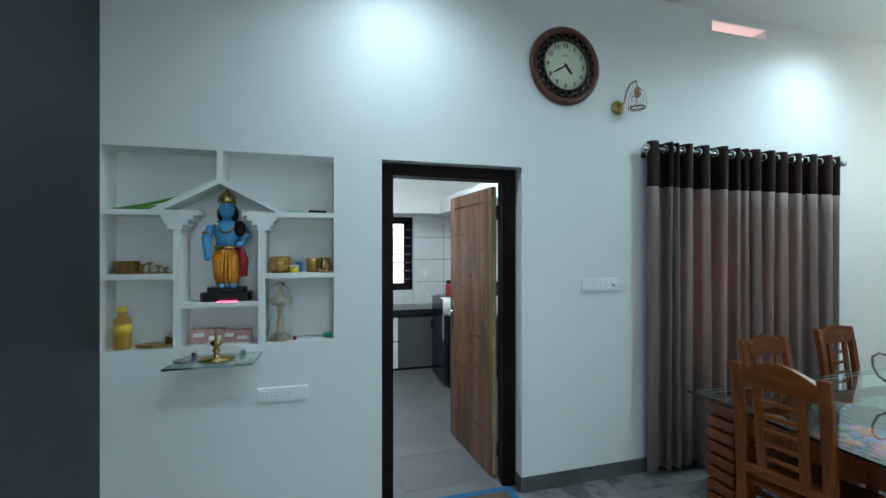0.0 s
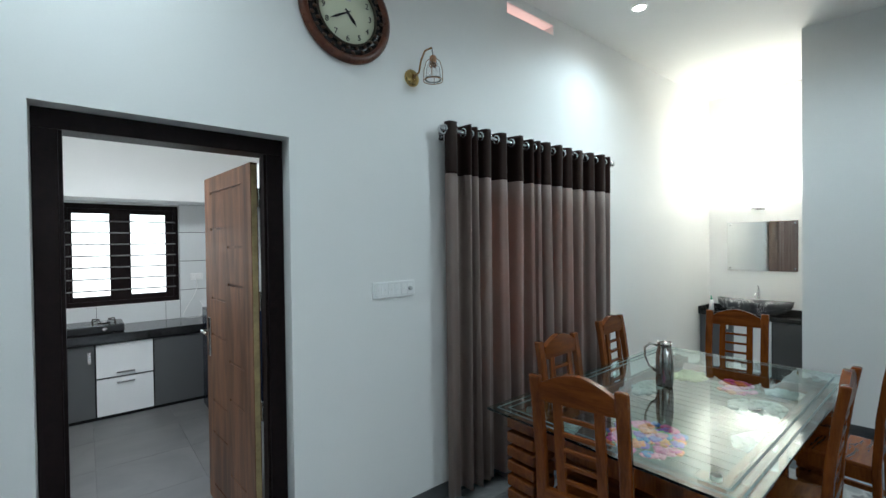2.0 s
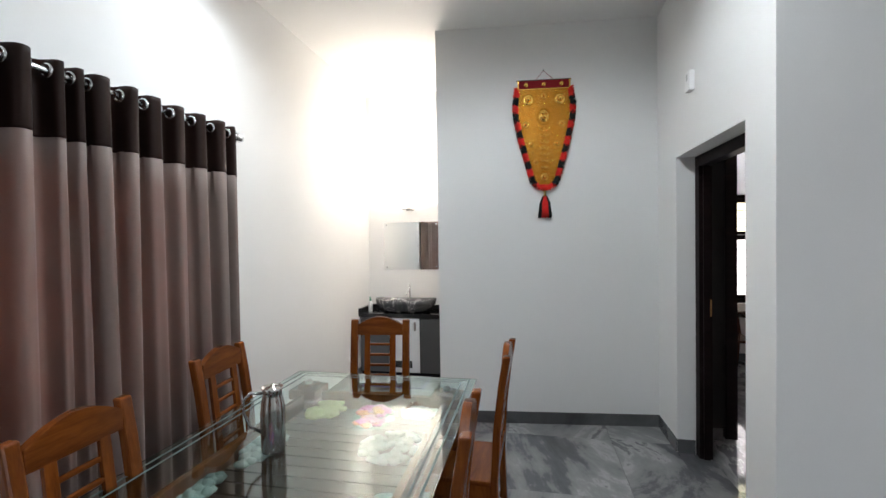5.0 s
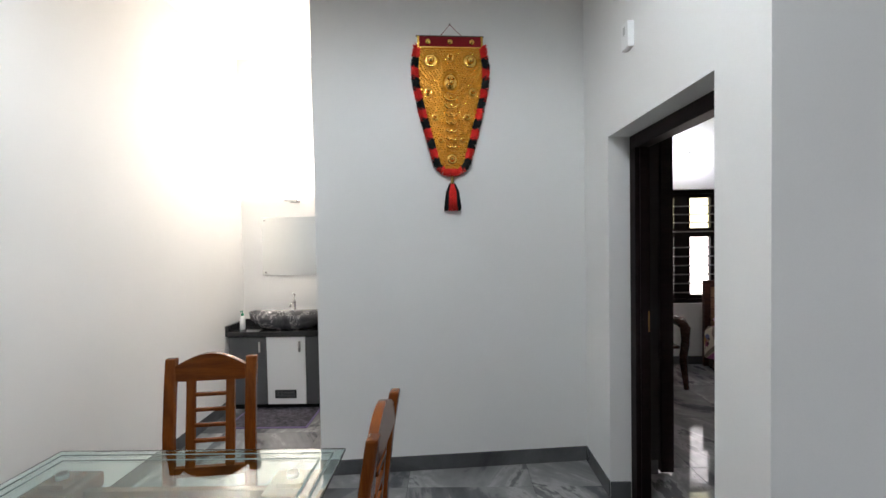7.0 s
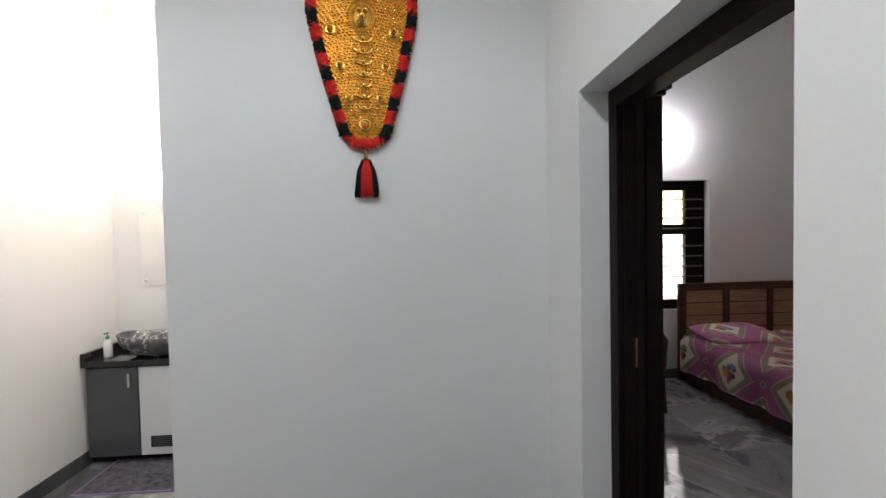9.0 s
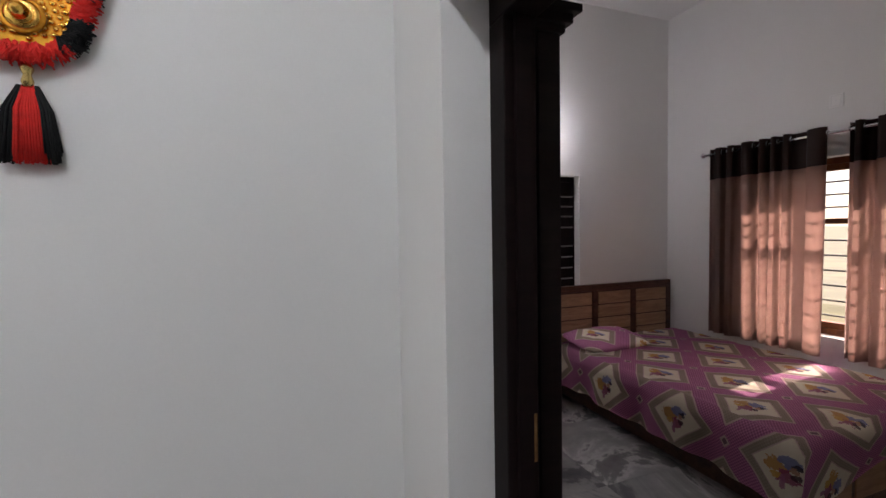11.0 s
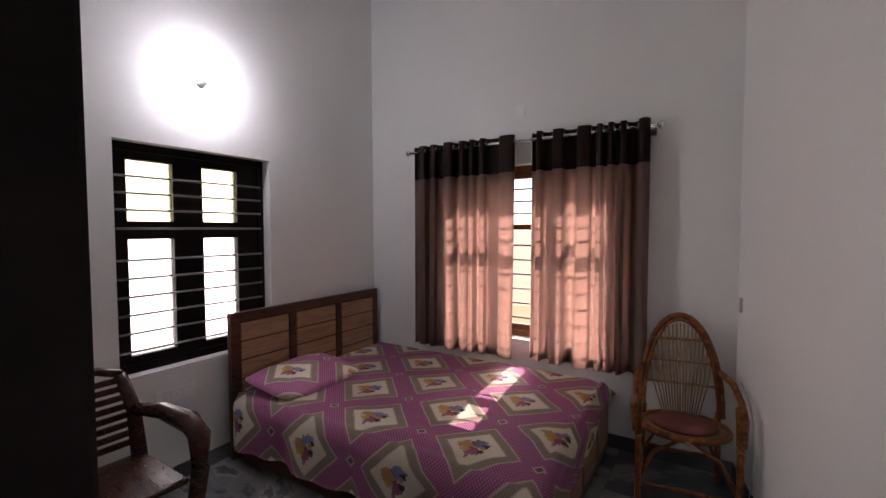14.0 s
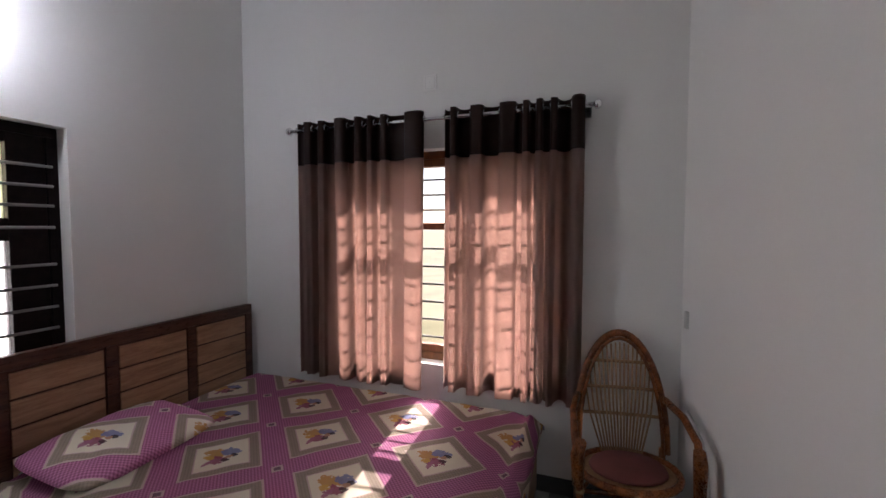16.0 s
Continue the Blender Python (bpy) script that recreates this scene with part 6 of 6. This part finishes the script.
# ---- kitchen ----
def kitchen_unit(x0, x1, kind):
    label = {"d": "white kitchen drawer unit with two drawers", "g": "dark grey kitchen base cabinet", "w": "white kitchen base cabinet"}[kind]
    t = thing("base_cabinet", label, "cabinet", pose((x0 + x1) / 2, 6.62, 0), "kitchen base cabinets")
    h = (x1 - x0) / 2
    part("carcass", Shape().box(-h, h, 0.02, 0.54, 0.0, 0.72), M_BLACK, t)
    if kind == "d":
        for z0, z1 in ((0.035, 0.375), (0.39, 0.70)):
            d = part("drawer_front", Shape().box(-h + 0.006, h - 0.006, 0, 0.02, z0, z1, 0.002), M_WHITELAM, t, "white drawer front")
            part("handle", Shape().box(-0.07, 0.07, -0.02, 0, z1 - 0.05 if z0 < 0.2 else z0 + 0.03, z1 - 0.035 if z0 < 0.2 else z0 + 0.045, 0.003), M_STEEL, d, "steel bar handle")
    else:
        d = part("door", Shape().box(-h + 0.006, h - 0.006, 0, 0.02, 0.035, 0.70, 0.002), M_GREYLAM if kind == "g" else M_WHITELAM, t)
        part("handle", Shape().box(h - 0.055, h - 0.03, -0.018, 0, 0.54, 0.65, 0.003), M_STEEL, d, "steel handle")
    return t


for x0, x1, kind in ((0.6, 1.27, "g"), (1.27, 1.975, "g"), (1.975, 2.425, "d"), (2.425, 2.915, "g"), (2.915, 3.25, "w")):
    kitchen_unit(x0, x1, kind)
solo("kitchen_worktop", Shape().box(0.2, 3.598, 6.585, 7.165, 0.722, 0.80, 0.006), M_GRANITE, "black granite kitchen worktop", "worktop")
structure("kitchen_loft", Shape().box(0.2, 3.6, 6.72, 7.17, 2.08, 2.27).box(3.02, 3.6, 3.85, 6.72, 2.08, 2.27), M_WALL, "white concrete storage loft under the kitchen ceiling", "loft")
structure("loft_back", Shape().box(0.2, 3.6, 7.02, 7.17, 2.27, 3.15), M_WALL, "white wall above the loft", "wall")


def hob():
    t = thing("gas_hob", "black gas hob with burner grates on the worktop", "hob", pose(1.86, 6.85, 0.801))
    part("body", Shape().box(-0.34, 0.34, -0.19, 0.19, 0, 0.075, 0.012), M_BLACK, t)
    for x in (-0.19, 0.19):
        part("burner", Shape().lathe([(0.05, 0.075), (0.05, 0.09), (0.03, 0.095)], (x, 0, 0), 18), M_STEEL, t)
        g = Shape()
        for k in range(4):
            a = math.pi / 4 + k * math.pi / 2
            g.tube([(x + 0.05 * math.cos(a), 0.05 * math.sin(a), 0.105), (x + 0.12 * math.cos(a), 0.12 * math.sin(a), 0.105), (x + 0.125 * math.cos(a), 0.125 * math.sin(a), 0.075)], 0.006, 6)
        part("grate", g, M_DARKMETAL, t)
        part("knob", Shape().lathe([(0.02, -0.19), (0.018, -0.215), (0.006, -0.217)], (x, 0, 0.037), 14, "y"), M_STEEL, t)
    return t


hob()


def fridge():
    t = thing("refrigerator", "dark navy blue refrigerator beside the kitchen door", "refrigerator", pose(3.12, 6.02, 0))
    part("body", Shape().box(-0.28, 0.30, -0.28, 0.30, 0.03, 1.02, 0.02), M_NAVYGLOSS, t)
    part("door", Shape().box(-0.32, -0.282, -0.28, 0.30, 0.05, 1.01, 0.012), M_NAVYGLOSS, t)
    part("handle", Shape().box(-0.345, -0.32, -0.25, -0.22, 0.55, 0.85, 0.006), M_STEEL, t)
    for x in (-0.24, 0.26):
        for y in (-0.24, 0.26):
            part("foot", Shape().lathe([(0.02, 0), (0.02, 0.03)], (x, y, 0), 10), M_BLACK, t)
    return t


M_NAVYGLOSS = paint("glossy_navy_enamel", (0.007, 0.010, 0.024), 0.18, 0.05)
fridge()
towel = Shape()
for k in range(9):
    x = -0.06 + 0.015 * k
    towel.tube([(x, 0.10, 0.006 + 0.002 * (k % 2)), (x, -0.01, 0.008), (x, -0.022, -0.05), (x + 0.004 * math.sin(k), -0.024, -0.16 - 0.012 * (k % 3))], 0.0085, 5)
solo("white_towel", towel, M_PLASTIC, "white cloth hanging over the refrigerator edge", "towel", pose(2.835, 5.735, 1.022, 0, 0, 0))
jar = thing("red_jar", "dark red jar with black lid on the refrigerator", "jar", pose(2.915, 5.92, 1.021))
part("body", Shape().lathe([(0.05, 0), (0.055, 0.01), (0.055, 0.15), (0.045, 0.17)], n=18), M_SRED, jar)
part("lid", Shape().lathe([(0.05, 0.17), (0.05, 0.20), (0.04, 0.205)], n=18), M_BLACK, jar)
cab = Shape()
cab.tube([(2.90, 7.14, 1.24), (2.90, 7.10, 1.15), (2.86, 7.08, 1.05), (2.78, 7.06, 0.92), (2.74, 7.05, 0.84), (2.80, 7.04, 0.81), (2.90, 7.03, 0.812), (2.96, 7.04, 0.90), (2.92, 7.06, 0.98)], 0.004, 6)
solo("white_cable", cab, M_PLASTIC, "loose white cable hanging from the kitchen socket", "cable")


# ---- wardrobe edge by the bedroom door ----
def wardrobe():
    t = thing("wardrobe", "dark wardrobe with brown-black side, black stiles and moulded cornice", "wardrobe", pose(6.62, 0.345, 0))
    part("body", Shape().box(0.0, 0.95, -0.20, 0.0, 0.10, 2.22), M_WARDROBE, t)
    part("plinth", Shape().box(0.006, 0.95, -0.19, 0.0, 0.0, 0.10), M_SKIRT, t)
    part("front_stile", Shape().box(-0.012, 0.06, -0.285, -0.20, 0.02, 2.22, 0.006), M_FRAME, t)
    part("front_stile", Shape().box(0.90, 0.96, -0.285, -0.20, 0.02, 2.22, 0.006), M_FRAME, t)
    for a, b in ((0.065, 0.475), (0.485, 0.895)):
        d = part("door", Shape().box(a, b, -0.26, -0.205, 0.10, 2.20, 0.004), M_FRAME, t)
        part("handle", Shape().tube([(0.44 if a < 0.3 else 0.52, -0.262, 0.95), (0.44 if a < 0.3 else 0.52, -0.285, 0.97), (0.44 if a < 0.3 else 0.52, -0.285, 1.08), (0.44 if a < 0.3 else 0.52, -0.262, 1.10)], 0.006), M_STEEL, d)
    for k, (o, z0, z1) in enumerate(((0.012, 2.22, 2.245), (0.03, 2.245, 2.275), (0.05, 2.275, 2.30))):
        part("cornice", Shape().box(-o - 0.012, 0.96 + o, -0.285 - o, 0.0, z0, z1, 0.004), M_FRAME, t)
    return t


wardrobe()
solo("strike_plate", Shape().box(-0.003, 0.0, -0.014, 0.014, 0, 0.12, 0.001).box(-0.006, -0.003, -0.007, 0.007, 0.03, 0.09), M_BRONZEW, "worn brass strike plate on the bedroom door jamb", "strike plate", pose(BD[1] - 0.077, YB - 0.19, 1.02))
wire = Shape()
wx = lambda y: 6.02 - 0.72 * (y + 3.06) / 3.41
wire.tube([(wx(y) + 0.008, y, z) for y, z in ((-2.93, 0.66), (-2.84, 0.63), (-2.76, 0.58), (-2.70, 0.48), (-2.68, 0.34), (-2.69, 0.2), (-2.72, 0.02))], 0.006, 6)
solo("wall_cable", wire, M_GREYPL, "grey cable curving down the bedroom wall", "cable")
solo("small_switch", Shape().box(-0.012, 0.012, 0, 0.016, 0, 0.09, 0.003), M_GREYPL, "small grey switch plate on the bedroom wall", "switch", pose(wx(-2.98), -2.98, 1.08, 0, 0, -78))


# ---- things on the slatted shelf under the glass ----
def doily(x, y, rx, ry, label, mat, seed):
    rnd = random.Random(seed)
    s = Shape()
    for k in range(70):
        a, r = rnd.uniform(0, 6.283), math.sqrt(rnd.random())
        s.ball((rx * r * math.cos(a), ry * r * math.sin(a), 0.012 + 0.012 * rnd.random()), (0.024, 0.024, 0.012), 7, 4)
    return solo("crochet_doily", s, mat, label, "doily", pose(x, y, 0.6225), "doilies under the glass")


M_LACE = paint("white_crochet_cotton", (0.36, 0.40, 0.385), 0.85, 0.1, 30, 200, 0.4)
M_PALEYEL = paint("pale_yellow_cotton", (0.72, 0.66, 0.28), 0.85, 0.1, 30, 200, 0.4)
M_FL = [paint("magenta_petal", (0.70, 0.02, 0.26), 0.6, 0.2), paint("orange_petal", (0.90, 0.14, 0.01), 0.6, 0.2), paint("violet_petal", (0.26, 0.05, 0.50), 0.6, 0.2), paint("blue_petal", (0.05, 0.12, 0.50), 0.6, 0.2), paint("green_sprig", (0.16, 0.30, 0.06), 0.6, 0.2), paint("pink_petal", (0.85, 0.16, 0.36), 0.6, 0.2)]
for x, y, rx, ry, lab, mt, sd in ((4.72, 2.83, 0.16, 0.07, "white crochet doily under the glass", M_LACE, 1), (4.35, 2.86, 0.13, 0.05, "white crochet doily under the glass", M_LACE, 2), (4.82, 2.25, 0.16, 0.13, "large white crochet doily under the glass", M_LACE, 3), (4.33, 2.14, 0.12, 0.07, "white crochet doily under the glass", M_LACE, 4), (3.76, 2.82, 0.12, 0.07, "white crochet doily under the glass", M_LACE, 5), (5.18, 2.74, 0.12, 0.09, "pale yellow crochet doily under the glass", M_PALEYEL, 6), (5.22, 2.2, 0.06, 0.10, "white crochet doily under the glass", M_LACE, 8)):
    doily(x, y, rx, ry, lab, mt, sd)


def flower_pile(x, y, rx, ry, count, seed, label, weights):
    rnd = random.Random(seed)
    s = Shape()
    for k in range(count):
        a, r = rnd.uniform(0, 6.283), math.sqrt(rnd.random())
        s.slot = rnd.choice(weights)
        c = Vector((rx * r * math.cos(a), ry * r * math.sin(a), 0.012 + 0.06 * (1 - r) * rnd.random()))
        for q in range(5):
            b = q * 1.2566 + rnd.random()
            s.ball((c.x + 0.017 * math.cos(b), c.y + 0.017 * math.sin(b), c.z + 0.004), (0.016, 0.016, 0.007), 6, 4)
    return solo("artificial_flowers", s, M_FL, label, "flowers", pose(x, y, 0.6225), "flowers under the glass")


flower_pile(4.0, 2.50, 0.20, 0.17, 90, 2, "heap of bright pink, orange and violet cloth flowers under the glass", [0, 0, 0, 1, 1, 1, 2, 2, 3, 4, 5, 5])
flower_pile(5.15, 2.45, 0.13, 0.10, 40, 5, "heap of pink and red cloth flowers under the glass", [0, 0, 1, 5])


# ---- wall tiles of the kitchen ----
def wall_tiles():
    base = thing("wall_tiles_kitchen", "white glazed wall tiles with grey joints above the worktop", "wall tiles", None, "", "structure")
    cache = {}
    for z0, z1 in ((0.802, 1.115), (1.121, 1.440), (1.446, 1.765), (1.771, 2.078)):
        x = 0.2
        while x < 3.58:
            b = min(x + 0.6, 3.598)
            segs = [(x, b)]
            if z1 > 1.0:
                segs = [(p, q) for p, q in ((x, min(b, KW[0])), (max(x, KW[1]), b)) if q - p > 0.02]
            if z0 < 1.0 < z1:
                cuts = [x] + [c for c in (KW[0], KW[1]) if x < c < b] + [b]
                segs = list(zip(cuts, cuts[1:]))
            for p, q in segs:
                hi = z1 if not (z0 < 1.0 < z1 and p < KW[1] and q > KW[0]) else 0.998
                key = (round(q - p, 3), round(hi - z0, 3))
                if key not in cache:
                    cache[key] = Shape().box(0.002, key[0] - 0.002, 0, 0.010, 0, key[1]).mesh("wall_tile", M_WALLTILE)
                o = new("wall_tile", cache[key])
                o.parent, o.location = base, (p, 7.159, z0)
            x = b
    part("joint_bed", Shape().box(0.2, KW[0], 7.163, 7.1695, 0.8, 2.08).box(KW[1], 3.6, 7.163, 7.1695, 0.8, 2.08).box(KW[0], KW[1], 7.163, 7.1695, 0.8, 0.995), M_GREYLAM, base)
    return base


wall_tiles()


# ---- trees outside the bedroom ----
def tree(x, y, height, spread, seed):
    rnd = random.Random(seed)
    t = thing("tree", "leafy green garden tree outside the bedroom window", "tree", pose(x, y, -0.35), "garden trees")
    s = Shape()
    s.tube([(0, 0, 0), (0.06, 0.02, height * 0.25), (0.02, -0.05, height * 0.5), (0.1, 0, height * 0.8)], [0.16, 0.13, 0.10, 0.05], 10)
    tips = []
    for k in range(9):
        a = k * 2.4 + rnd.random()
        z0 = height * rnd.uniform(0.30, 0.65)
        tip = (spread * 0.7 * math.cos(a), spread * 0.7 * math.sin(a), z0 + height * rnd.uniform(0.1, 0.3))
        s.tube([(0.03, 0, z0), (tip[0] * 0.5, tip[1] * 0.5, (z0 + tip[2]) / 2 + 0.1), tip], [0.05, 0.035, 0.015], 6)
        tips.append(Vector(tip))
    part("trunk", s, M_BARK, t)
    s = Shape()
    for k in range(2600):
        c = rnd.choice(tips) + Vector((rnd.gauss(0, 1), rnd.gauss(0, 1), rnd.gauss(0, 0.8))) * spread * 0.28
        d = Vector((rnd.gauss(0, 1), rnd.gauss(0, 1), rnd.gauss(0, 0.6))).normalized()
        e = d.orthogonal().normalized()
        l, w_ = rnd.uniform(0.08, 0.16), rnd.uniform(0.03, 0.06)
        s.face([s.bm.verts.new(c - d * l), s.bm.verts.new(c + e * w_), s.bm.verts.new(c + d * l), s.bm.verts.new(c - e * w_)])
    part("crown", s, M_TREE, t)
    return t


M_BARK = wood("grey_brown_bark", (0.06, 0.045, 0.03), (0.16, 0.12, 0.09), 0.9, (6, 6, 1), 3.0, 0.6)
M_TREE = paint("green_tree_leaves", (0.12, 0.14, 0.03), 0.5, 0.4, 3, 30, 0)
tree(13.6, -0.6, 5.2, 2.0, 3)
tree(14.5, -3.4, 5.6, 2.2, 8)
